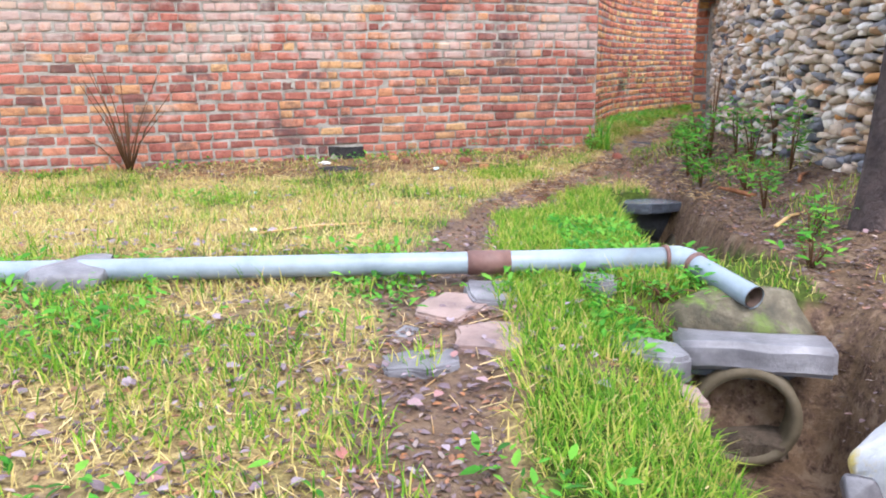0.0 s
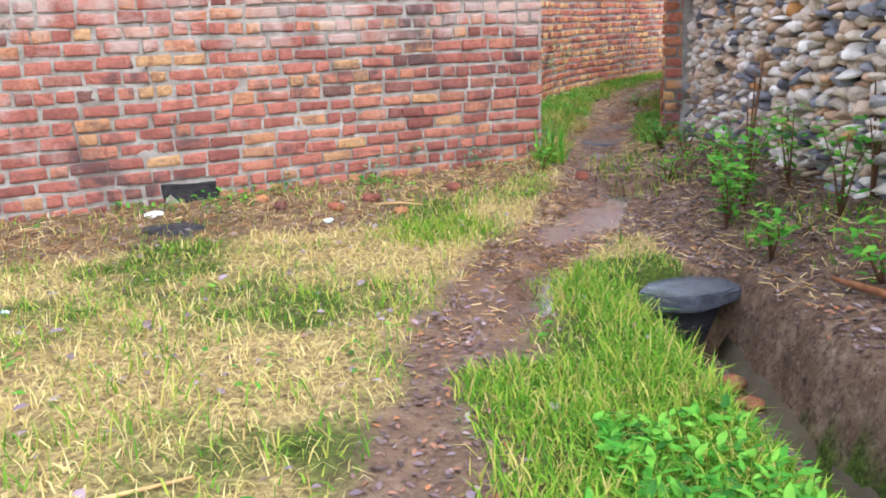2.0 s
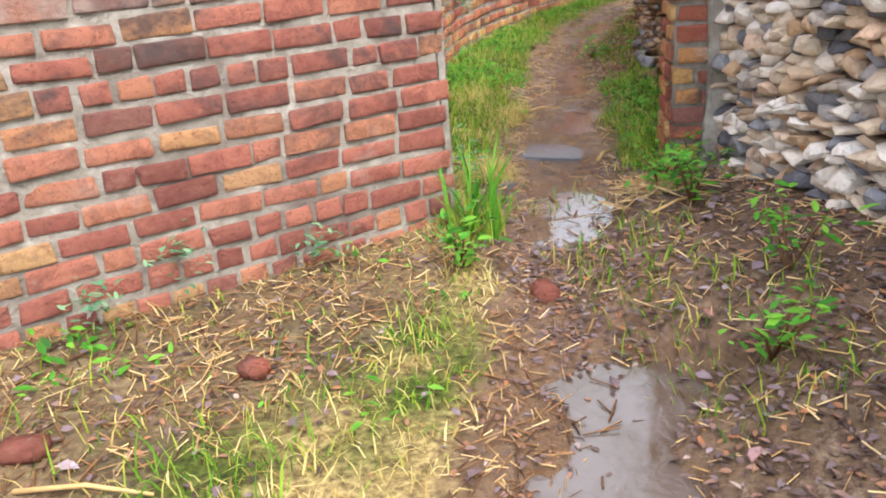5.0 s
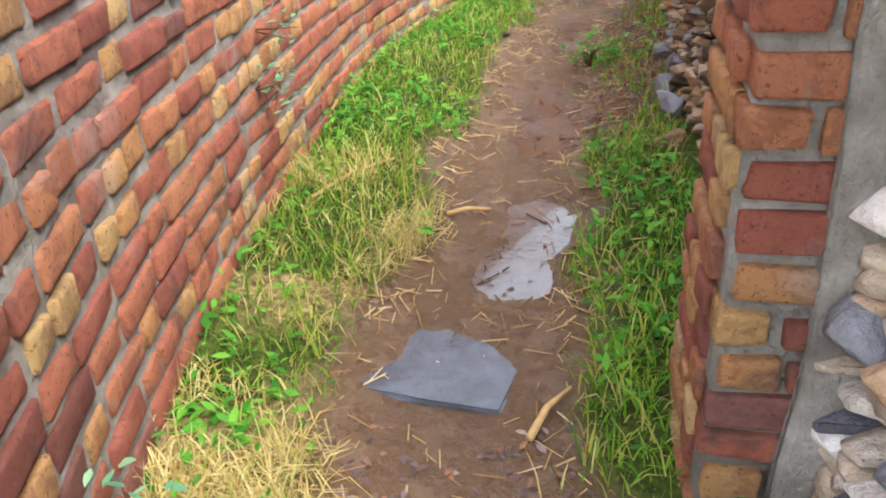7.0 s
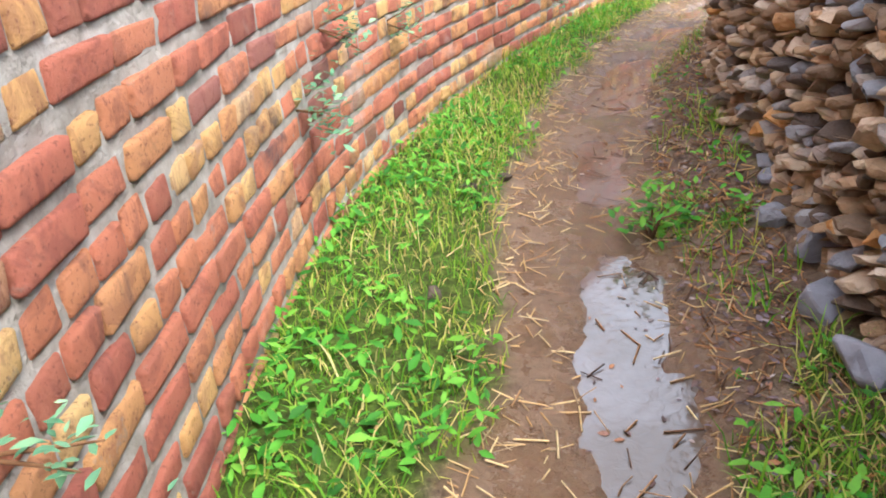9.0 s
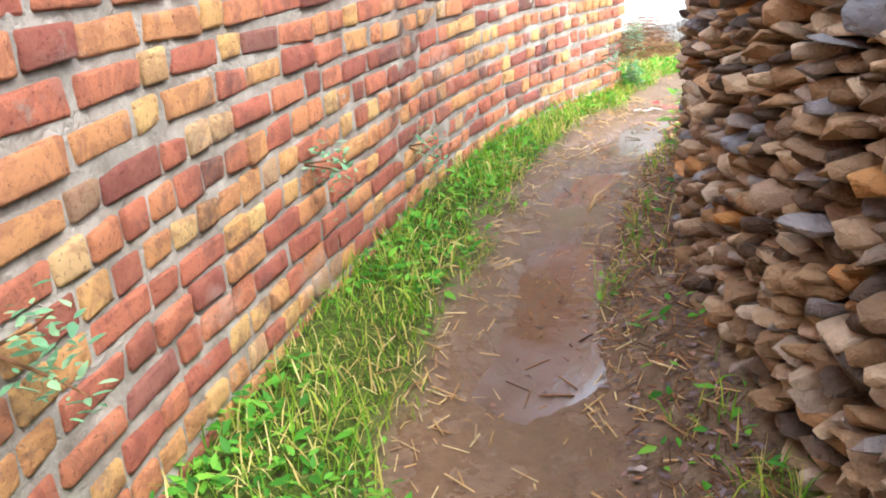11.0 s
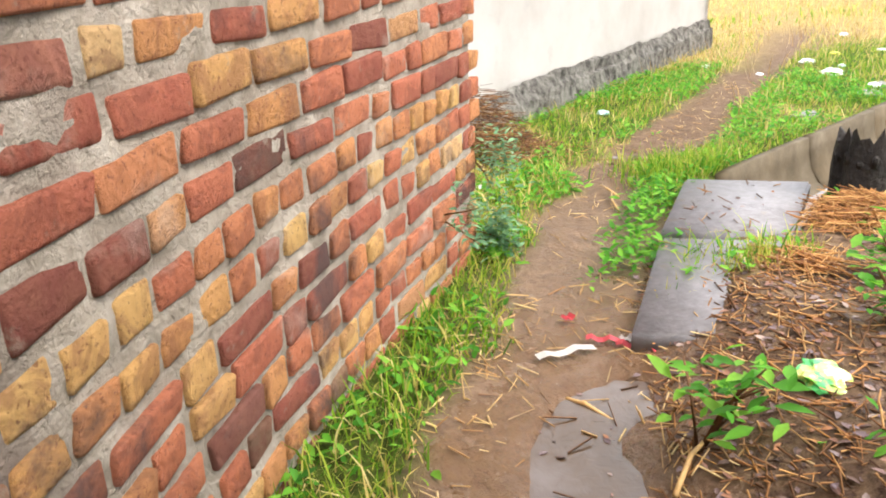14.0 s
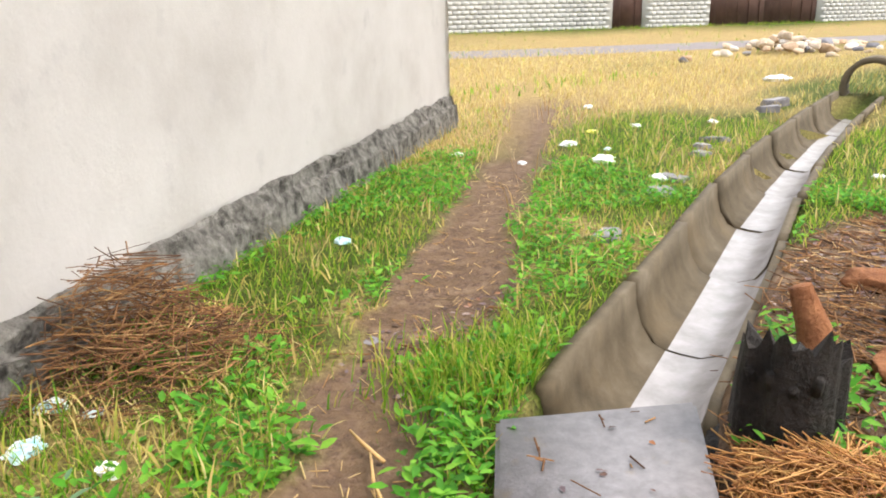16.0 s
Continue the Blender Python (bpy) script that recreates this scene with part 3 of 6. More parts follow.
gx, gy = spaced(-6.0, 8.5, 0.043, 900), spaced(-1.0, 21.5, 0.043, 900)
GXX, GYY = np.meshgrid(gx, gy)
YXX, YYY = to_yard(GXX, GYY)
GZZ = ground_z(YXX, YYY)
GZZ = np.where(GYY < YARD_C[1], YARD_C[2] + YARD_K * (GZZ - YARD_C[2]), GZZ)
nx, ny = len(gx), len(gy)
idx = np.arange(nx * ny).reshape(ny, nx)
quads = np.stack([idx[:-1, :-1], idx[:-1, 1:], idx[1:, 1:], idx[1:, :-1]], -1).reshape(-1, 4)
ground_me = mesh_arrays("ground", np.stack([GXX, GYY, GZZ], -1).reshape(-1, 3), quads.ravel(), np.full(len(quads), 4), GROUND, True)
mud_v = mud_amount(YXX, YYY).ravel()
green_v = green_amount(YXX, YYY).ravel()
wet_v = (np.clip((0.42 - FOOTPATH.near(YXX, YYY) + 0.3 * (fbm(YXX * 4, YYY * 4, 47) - 0.5)) / 0.15, 0, 1) * np.where(YYY > 5.5, 1.0, 0.35) * np.clip((21 - YYY) / 2.5, 0.15, 1)).ravel()
for key, values in (("mud", mud_v), ("green", green_v), ("wet", wet_v)):
    att = ground_me.attributes.new(key, 'FLOAT', 'POINT')
    att.data.foreach_set("value", values.astype(np.float32))
ground = put("ground", ground_me, label="village ground of mud, dry grass and turf", category="ground", kind="structure")

WATER_LEVELS = []
for y0, y1, half, east_by in PUDDLES:
    ys = np.linspace(y0 - 0.15, y1 + 0.15, 14)
    xs = FOOT_X(ys) + east_by
    level = float(bed_z((y0 + y1) / 2)) - 0.045
    rim = [(x - half * 2.2, y, level) for x, y in zip(xs, ys)] + [(x + half * 2.2, y, level) for x, y in zip(xs[::-1], ys[::-1])]
    n = len(ys)
    WATER_LEVELS.append((y0, y1, half, east_by, level))
    rim = [tuple(q) for q in from_yard(rim)]
    put("puddle", mesh_of("puddle", rim, [(k, 2 * n - 1 - k, 2 * n - 2 - k, k + 1) for k in range(n - 1)], WATER, False), None, None, "shallow muddy rain puddle on the footpath", "puddle", "puddles", "structure")


# ---- walls ----
def wall_body(name, line, s0, s1, z0, z1, thick, mat, label, side=1, inset=0.0, step=0.3, batter=0.0):
    """A solid wall along a line; side 1: the body lies to the left of the line's direction."""
    n = max(2, int((s1 - s0) / step) + 1)
    ss = np.linspace(s0, s1, n)
    x, y, dx, dy = line.at(ss)
    nx_, ny_ = -dy * side, dx * side
    verts, faces = [], []
    for i in range(n):
        for off, z in ((inset, z0), (thick, z0), (thick, z1), (inset + batter, z1)):
            verts.append((x[i] + nx_[i] * off, y[i] + ny_[i] * off, z))
    for i in range(n - 1):
        for k in range(4):
            a, b_ = i * 4 + k, i * 4 + (k + 1) % 4
            faces.append((a, b_, b_ + 4, a + 4))
    faces += [(0, 1, 2, 3), tuple(4 * (n - 1) + k for k in (3, 2, 1, 0))]
    me = mesh_of(name, verts, faces, mat, False)
    bm = bmesh.new()
    bm.from_mesh(me)
    bmesh.ops.recalc_face_normals(bm, faces=bm.faces[:])
    bm.to_mesh(me)
    bm.free()
    return put(name, me, None, None, label, "wall", "", "structure")


def mortar_skin(line, s0, s1, z0, z1, side, parent, seed, low=0.0015, high=0.0135):
    """Uneven pointing over a wall's face: it fills the joints and laps over the edges of some bricks."""
    ss, zs = np.arange(s0, s1, 0.024), np.arange(z0, z1, 0.024)
    x, y, dx, dy = line.at(ss)
    sg, zg = np.meshgrid(ss, zs)
    n = 0.6 * fbm(sg * 17, zg * 21, seed) + 0.4 * fbm(sg * 2.3, zg * 2.9, seed + 9)
    off = low + (high - low) * np.clip((n - 0.3) / 0.45, 0, 1) ** 1.5
    verts = np.stack([x + dy * side * off, y - dx * side * off, zg], -1).reshape(-1, 3)
    k, m = len(ss), len(zs)
    ids = np.arange(k * m).reshape(m, k)
    q = np.stack([ids[:-1, :-1], ids[:-1, 1:], ids[1:, 1:], ids[1:, :-1]], -1).reshape(-1, 4)
    if side < 0:
        q = q[:, ::-1]
    return put("pointing", mesh_arrays("pointing", verts, q.ravel(), np.full(len(q), 4), MORTAR, True), parent, None, "uneven grey mortar pointing")


def brick_mesh(length, height, seed, mat, deep=0.10):
    """A hand-moulded brick with worn, rounded edges; its face looks to -y and its base is at z 0."""
    rnd = random.Random(seed)
    bm = bmesh.new()
    bmesh.ops.create_cube(bm, size=1.0)
    bmesh.ops.scale(bm, vec=(length, deep, height), verts=bm.verts)
    front = [e for e in bm.edges if all(v.co.y < 0 for v in e.verts)]
    back_ends = [e for e in bm.edges if len({round(v.co.y, 4) for v in e.verts}) == 2]
    bmesh.ops.bevel(bm, geom=front + back_ends, offset=rnd.uniform(0.007, 0.012), segments=2, affect='EDGES', profile=0.6)
    off = Vector((seed * 1.7, seed * 0.9, 0))
    for v in bm.verts:
        q = v.co * 16 + off
        v.co += Vector((noise.noise(q) * 0.011, noise.noise(q + Vector((7, 3, 1))) * 0.007 if v.co.y < 0 else 0, noise.noise(q + Vector((2, 9, 5))) * 0.010))
    skew = rnd.uniform(-0.02, 0.02)
    for v in bm.verts:
        v.co.z += v.co.x * skew + height / 2
        v.co.y += deep / 2
    me = bpy.data.meshes.new("brick")
    bm.to_mesh(me)
    bm.free()
    me.materials.append(mat)
    me.shade_smooth()
    return me


BRICK_KINDS = {"long": (0.226, [brick_mesh(0.226, 0.071, 10 + k, BRICK) for k in range(9)]),
               "end": (0.108, [brick_mesh(0.108, 0.072, 40 + k, HEADER) for k in range(9)]),
               "bat": (0.160, [brick_mesh(0.160, 0.071, 70 + k, BRICK) for k in range(6)])}
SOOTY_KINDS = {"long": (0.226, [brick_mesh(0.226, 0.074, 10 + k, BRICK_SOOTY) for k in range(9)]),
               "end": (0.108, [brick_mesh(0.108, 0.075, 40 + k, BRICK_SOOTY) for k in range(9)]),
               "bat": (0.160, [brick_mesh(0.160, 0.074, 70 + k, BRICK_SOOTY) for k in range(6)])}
HEADER_NAMES = {me.name for me in BRICK_KINDS["end"][1]}


def arrays_of(me):
    co = np.empty(len(me.vertices) * 3)
    me.vertices.foreach_get("co", co)
    loops = np.empty(len(me.loops), np.int64)
    me.loops.foreach_get("vertex_index", loops)
    sizes = np.empty(len(me.polygons), np.int64)
    me.polygons.foreach_get("loop_total", sizes)
    return co.reshape(-1, 3), loops, sizes


def join_copies(name, items, mat, parent, label, smooth=True):
    """One mesh of many placed copies: items of (mesh, matrix)."""
    cache, verts, loops, sizes, base = {}, [], [], [], 0
    for me, m in items:
        if me.name not in cache:
            cache[me.name] = arrays_of(me)
        co, lo, si = cache[me.name]
        r = np.array(m)
        verts.append(co @ r[:3, :3].T + r[:3, 3])
        loops.append(lo + base)
        sizes.append(si)
        base += len(co)
    if not verts:
        return None
    me = mesh_arrays(name, np.concatenate(verts), np.concatenate(loops), np.concatenate(sizes), mat, smooth)
    return put(name, me, parent, None, label, kind="stuff")


def brick_courses(line, s0, s1, z0, z1, seed, side=1, hole=None, sag=0.0, kinds=BRICK_KINDS):
    """Places of bricks, course by course, in a loose bond of stretchers, headers and bats."""
    rnd = random.Random(seed)
    out, row, z = [], 0, z0
    while z < z1:
        s = s0 + rnd.uniform(-0.02, 0.02)
        heads = rnd.random() < 0.42
        while s < s1 - 0.03:
            pick = rnd.random()
            kind = "end" if pick < (0.82 if heads else 0.22) else "bat" if pick < (0.9 if heads else 0.36) else "long"
            length = kinds[kind][0]
            if s + length > s1:
                kind, length = "end", 0.108
            mid = s + length / 2
            if not (hole and hole[0] < mid < hole[1] and hole[2] < z < hole[3]):
                x, y, dx, dy = line.at(mid)
                yaw = math.degrees(math.atan2(dy, dx)) + (180 if side < 0 else 0)
                proud = rnd.uniform(0.011, 0.021)
                nx_, ny_ = dy * side, -dx * side
                lift = sag * math.sin(mid * 0.9 + 0.4) + 0.006 * math.sin(mid * 2.3 + row)
                m = pose(x + nx_ * proud, y + ny_ * proud, z + lift + rnd.uniform(-0.003, 0.003), rnd.uniform(-1.5, 1.5), rnd.uniform(-1.4, 1.4), yaw + rnd.uniform(-2, 2))
                m = m @ Matrix.Diagonal((rnd.uniform(0.92, 1.04), 1, rnd.uniform(0.88, 1.08), 1))
                out.append((rnd.choice(kinds[kind][1]), m, mid, z))
            s += length + rnd.uniform(0.010, 0.022)
        z += COURSE
        row += 1
    return out


def lay(parent, bricks, near, name, piece, mat_joined, label):
    """The pieces for which near() holds as parts of their own, at most 300; the rest in one mesh."""
    parts, rest = [], []
    for me, m, s, z in bricks:
        (parts if near(s, z) and len(parts) < 300 else rest).append((me, m))
    if mat_joined is BRICK_JOINED:
        ends = [q for q in rest if q[0].name in HEADER_NAMES]
        rest = [q for q in rest if q[0].name not in HEADER_NAMES]
        join_copies("header_brickwork", ends, HEADER_JOINED, parent, "orange and yellow header bricks")
    join_copies(name, rest, mat_joined, parent, label)
    return [(parent, piece, p) for p in parts]


LATER = []  # pieces linked at the end of the file

# the courtyard wall that faces the open ground
wall_a = wall_body("wall_south", WALL_A, 0.02, WALL_A.length, -0.5, 2.45, 0.34, MORTAR, "weathered red brick courtyard wall in lime mortar", -1, 0.004)
hole_a = (2.74, 3.04, -0.17, 0.03)
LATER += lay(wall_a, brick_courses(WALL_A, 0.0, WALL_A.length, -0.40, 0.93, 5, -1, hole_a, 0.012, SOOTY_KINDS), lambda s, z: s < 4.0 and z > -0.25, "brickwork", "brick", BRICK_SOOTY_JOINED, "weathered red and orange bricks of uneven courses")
lay(wall_a, brick_courses(WALL_A, 0.0, WALL_A.length, -0.40 + 14 * COURSE, 2.43, 6, -1, None, 0.012, SOOTY_KINDS), lambda s, z: False, "upper_brickwork", "brick", BRICK_LIMED, "pale lime-stained bricks of the wall's upper part")
# the wall that curves along the lane
wall_b = wall_body("wall_west", WALL_B, 0.02, WALL_B.length - 0.02, -0.5, 2.3, 0.34, MORTAR, "curving red brick lane wall in grey mortar", 1, 0.004, 0.2)
LATER += lay(wall_b, brick_courses(WALL_B, 0.085, WALL_B.length, -0.40, 2.28, 8, 1), lambda s, z: 0.3 < s < 4.4 and -0.05 < z < 1.12, "brickwork", "brick", BRICK_JOINED, "red, orange and yellow bricks of uneven courses")
mortar_skin(WALL_A, 0.03, 2.7, -0.3, 1.6, -1, wall_a, 201, 0.002, 0.0125)
mortar_skin(WALL_A, 3.1, 7.5, -0.3, 1.6, -1, wall_a, 204, 0.002, 0.0125)
mortar_skin(WALL_A, 2.7, 3.1, 0.08, 1.6, -1, wall_a, 207, 0.002, 0.0125)
mortar_skin(WALL_B, 0.05, WALL_B.length - 0.03, -0.3, 1.6, 1, wall_b, 211)
# the drain hole low in the south wall
hx, hy, hdx, hdy = WALL_A.at(2.90)
# a solid box over the mortar; its dark colour stands for the hole's shade
hole_bm = box_bm(0.50, 0.16, 0.30, 0.05, (0, 0.076, 0), 0.02, 4, 4)
hole_ob = put("drain_opening", None, None, YARD.inverted() @ pose(hx, hy, -0.06, 0, 0, math.degrees(math.atan2(-hdy, -hdx))), "dark broken drain hole at the foot of the brick wall", "drain hole", "", "structure")
part("recess", hole_bm, ASH_AND_SHADE, hole_ob)

corner_fill = part("corner_mortar", box_bm(0.05, 0.05, 2.6, 0.012, (0, 0, 1.0), 0.008, 8, 5), MORTAR, wall_a, "grey mortar run down the wall's corner")
corner_fill.matrix_basis = pose(1.925, 9.70, 0, 0, 0, 40)
# the end of the lane wall: half bricks that close its head
ex, ey, edx, edy = WALL_B.at(WALL_B.length - 0.02)
head_line = Line([(ex + 0.012 * edx, ey + 0.012 * edy), (ex - edy * 0.34 + 0.012 * edx, ey + edx * 0.34 + 0.012 * edy)], 0)
head = wall_body("wall_end", head_line, 0.02, 0.32, -0.4, 2.28, 0.02, MORTAR, "bricked end of the lane wall", 1, 0.003)
LATER += lay(head, brick_courses(head_line, 0.0, 0.33, -0.4, 2.26, 12, 1), lambda s, z: True, "brickwork", "brick", BRICK_JOINED, "end bricks")

# the brick pier at the mouth of the lane
PIER = (3.03, 10.33)
pier_core = box_bm(0.325, 0.40, 2.6, 0.006, (0.17, 0.21, 0.9))
pier = put("brick_pier", None, None, pose(PIER[0], PIER[1], 0, 0, 0, -6), "brick gate pier half smeared with cement, standing beside the lane", "pier", "", "structure")
part("core", pier_core, MORTAR, pier)
front_line, west_line = Line([(0.0, 0.0), (0.34, 0.0)], 0), Line([(0.0, 0.42), (0.0, 0.09)], 0)
for line, seed in ((front_line, 3), (west_line, 4)):
    LATER += [(pier, "brick", (me, m)) for me, m, s, z in brick_courses(line, 0.0, line.length, -0.14, 2.1, seed, 1)]
smear = box_bm(0.19, 0.03, 1.9, 0.008, (0.24, -0.019, 0.6), 0.02, 8, 3)
part("cement_smear", smear, MORTAR, pier, "grey cement smeared over the bricks")


# ---- dry stone walls ----
def stone_mesh(seed, mat):
    """An angular split stone: the hull of scattered points, about one metre each way, with its edges chipped."""
    rnd = random.Random(seed)
    bm = bmesh.new()
    for k in range(18):
        d = Vector((rnd.gauss(0, 1), rnd.gauss(0, 1), rnd.gauss(0, 1))).normalized()
        big = max(abs(d.x), abs(d.y), abs(d.z))
        bm.verts.new(d * (0.5 / big ** 0.6) * rnd.uniform(0.8, 1.02))
    bmesh.ops.convex_hull(bm, input=bm.verts[:])
    bmesh.ops.delete(bm, geom=[v for v in bm.verts if not v.link_faces], context='VERTS')
    bmesh.ops.bevel(bm, geom=bm.edges[:], offset=0.022, segments=1, affect='EDGES')
    me = bpy.data.meshes.new("stone")
    bm.to_mesh(me)
    bm.free()
    me.materials.append(mat)
    return me


STONES_PALE = [stone_mesh(100 + k, STONE) for k in range(12)]
STONES_BROWN = [stone_mesh(130 + k, STONE_BROWN) for k in range(12)]


def stone_courses(line, s0, s1, z0, top, seed, side, meshes, big=1.0):
    rnd = random.Random(seed)
    out, z = [], z0
    while z < 2.2:
        h = rnd.uniform(0.05, 0.095) * big
        s = s0 + rnd.uniform(0, 0.06)
        while s < s1:
            w = rnd.uniform(0.08, 0.23) * big
            hh = h * rnd.uniform(0.8, 1.5)
            if z < top(s):
                x, y, dx, dy = line.at(s + w / 2)
                yaw = math.degrees(math.atan2(dy, dx)) + (180 if side < 0 else 0)
                nx_, ny_ = dy * side, -dx * side
                proud = rnd.uniform(-0.05, 0.03)
                lift = rnd.uniform(-0.015, 0.015)
                m = pose(x + nx_ * proud, y + ny_ * proud, z + h / 2 + lift, rnd.uniform(-14, 14), rnd.uniform(-16, 16), yaw + rnd.uniform(-18, 18))
                out.append((rnd.choice(meshes), m @ Matrix.Diagonal((w * 1.12, rnd.uniform(0.13, 0.2), hh * 1.12, 1)), s, z))
            s += w * 0.98
        z += h * 0.95
    return out


def top_c(s):
    return 1.9 + 0.05 * s + 0.08 * math.sin(s * 2.1)


def top_d(s):
    return 1.75 + 0.08 * math.sin(s * 1.7)


wall_c = wall_body("wall_east", WALL_C, 0.0, WALL_C.length, -0.4, 1.85, 0.45, EARTH_FILL, "dry-laid wall of pale and grey field stones", 1, 0.05, 0.2)
wall_c.matrix_basis = YARD
LATER += lay(wall_c, stone_courses(WALL_C, 0.0, WALL_C.length, -0.12, top_c, 31, 1, STONES_PALE, 0.74), lambda s, z: 0.2 < s < 3.0 and z < 1.2, "stonework", "stone", STONE_JOINED, "pale, grey and rusty field stones")
wall_d = wall_body("wall_lane_east", WALL_D, 0.0, WALL_D.length - 0.05, -0.4, 1.65, 0.45, EARTH_FILL, "dry-laid wall of brown muddy field stones", -1, 0.05, 0.2)
LATER += lay(wall_d, stone_courses(WALL_D, 0.0, WALL_D.length, -0.08, top_d, 32, -1, STONES_BROWN, 0.62), lambda s, z: 1.8 < s < 4.6 and z < 1.0, "stonework", "stone", STONE_BROWN_JOINED, "brown and grey muddy field stones")
dx_, dy_, ddx, ddy = WALL_D.at(WALL_D.length - 0.06)
end_line = Line([(float(dx_ + 0.03 * ddx), float(dy_ + 0.03 * ddy)), (float(dx_ + ddy * 0.5), float(dy_ - ddx * 0.5))], 0)
LATER += lay(wall_d, stone_courses(end_line, -0.02, 0.5, -0.05, lambda s: 1.6, 33, -1, STONES_BROWN, 1.05), lambda s, z: False, "end_stonework", "stone", STONE_BROWN_JOINED, "brown stones at the wall's end")

# larger stones that have slipped to the foot of the lane wall
for k, (x, y, w, mt) in enumerate([(3.52, 13.2, 0.2, GREY_STONE), (3.42, 12.9, 0.17, GREY_STONE), (3.48, 13.45, 0.15, STONE_BROWN), (3.38, 12.6, 0.2, GREY_STONE), (3.6, 13.8, 0.12, GREY_STONE), (3.3, 12.2, 0.16, STONE_BROWN)]):
    bm = rock_bm((w, w * 0.8, w * 0.7), 60 + k, 2, 0.35)
    st = put("boulder", None, None, pose(x, y, float(ground_z(x, y)) + w * 0.2, 10, 5, 40 * k), "fallen field stone lying at the foot of the stone wall", "stone", "stones at the wall foot")
    part("rock", bm, mt, st, "", False)

# black sheet over the end of the stone wall
sheet = put("plastic_sheet", None, None, pose(3.42, 9.55, 1.92, 0, 0, 95), "black plastic sheet weighed down on top of the stone wall", "plastic sheet")
bm = bmesh.new()
bmesh.ops.create_grid(bm, x_segments=24, y_segments=14, size=0.5)
for v in bm.verts:
    v.co.x *= 0.9
    v.co.y *= 0.75
    drop = max(0, abs(v.co.y) - 0.2)
    v.co.z = 0.05 * noise.noise(v.co * 5) + 0.03 * noise.noise(v.co * 11) - drop * 1.7 + 0.06
bmesh.ops.solidify(bm, geom=bm.faces[:], thickness=0.012)
part("sheet", bm, BLACK_SHEET_AND_SHADE, sheet)

# ---- the rendered house beyond the lane ----
house = put("rendered_house", None, None, None, "grey cement-rendered house wall above a rough stone plinth", "house")


def house_wall():
    n, rows = 46, 26
    ss = np.linspace(0, PLASTER_LINE.length, n)
    x, y, dx, dy = PLASTER_LINE.at(ss)
    verts, faces = [], []
    for j in range(rows):
        z = 0.08 + 3.0 * j / (rows - 1)
        for i in range(n):
            off = 0.035 * (z / 3.0) + 0.018 * (fbm(ss[i] * 0.8, z * 0.8, 51) - 0.5)
            verts.append((x[i] - dy[i] * off, y[i] + dx[i] * off, z))
    for j in range(rows - 1):
        for i in range(n - 1):
            a = j * n + i
            faces.append((a, a + 1, a + n + 1, a + n))
    bm = bmesh.new()
    vs = [bm.verts.new(v) for v in verts]
    for f in faces:
        bm.faces.new([vs[k] for k in f])
    bmesh.ops.solidify(bm, geom=bm.faces[:], thickness=-0.3)
    bmesh.ops.recalc_face_normals(bm, faces=bm.faces[:])
    part("wall", bm, PLASTER, house)
    lx, ly = float(x[-1]), float(y[-1])
    ux, uy = float(dx[-1]), float(dy[-1])
    bm = bmesh.new()
    side = [(lx, ly), (lx - uy * 6, ly + ux * 6), (lx - uy * 6 - ux * 0.3, ly + ux * 6 - uy * 0.3), (lx - ux * 0.3, ly - uy * 0.3)]
    low = [bm.verts.new((a, b_, -0.4)) for a, b_ in side]
    high = [bm.verts.new((a, b_, 3.08)) for a, b_ in side]
    for k in range(4):
        bm.faces.new((low[k], low[(k + 1) % 4], high[(k + 1) % 4], high[k]))
    bm.faces.new(high)
    bmesh.ops.translate(bm, verts=bm.verts, vec=(-0.02 * ux - 0.05 * uy, -0.02 * uy + 0.05 * ux, 0))
    bmesh.ops.recalc_face_normals(bm, faces=bm.faces[:])
    part("side_wall", bm, PLASTER, house)
    # plinth, rough and stepped, sticking out at the foot
    prof = [(0.02, 0.21), (-0.03, 0.17), (-0.045, 0.11), (-0.075, 0.08), (-0.085, -0.05), (-0.10, -0.5)]
    ss2 = np.linspace(0, PLASTER_LINE.length + 0.06, 150)
    x2, y2, dx2, dy2 = PLASTER_LINE.at(ss2)
    bm = bmesh.new()
    grid = []
    for i in range(len(ss2)):
        line_v = []
        sink = np.interp(ss2[i], [0, 3.5, 8.9], [0.0, -0.02, -0.02])
        for k, (off, z) in enumerate(prof):
            o = off + (fbm(ss2[i] * 5, z * 9, 61) - 0.5) * 0.10
            line_v.append(bm.verts.new((x2[i] - dy2[i] * o, y2[i] + dx2[i] * o, z + sink + (fbm(ss2[i] * 3, k * 7.0, 62) - 0.5) * 0.09)))
        grid.append(line_v)
    for a, b_ in zip(grid, grid[1:]):
        for k in range(len(prof) - 1):
            bm.faces.new((a[k], a[k + 1], b_[k + 1], b_[k]))
    last = grid[-1]
    back_v = [bm.verts.new((v.co.x - uy * 0.5 - 0.0, v.co.y + ux * 0.5, v.co.z)) for v in last]
    for k in range(len(prof) - 1):
        bm.faces.new((last[k], last[k + 1], back_v[k + 1], back_v[k]))
    bmesh.ops.solidify(bm, geom=bm.faces[:], thickness=0.05)
    bmesh.ops.recalc_face_normals(bm, faces=bm.faces[:])
    part("plinth", bm, PLINTH, house, "crumbling grey stone and mortar plinth", False)


house_wall()

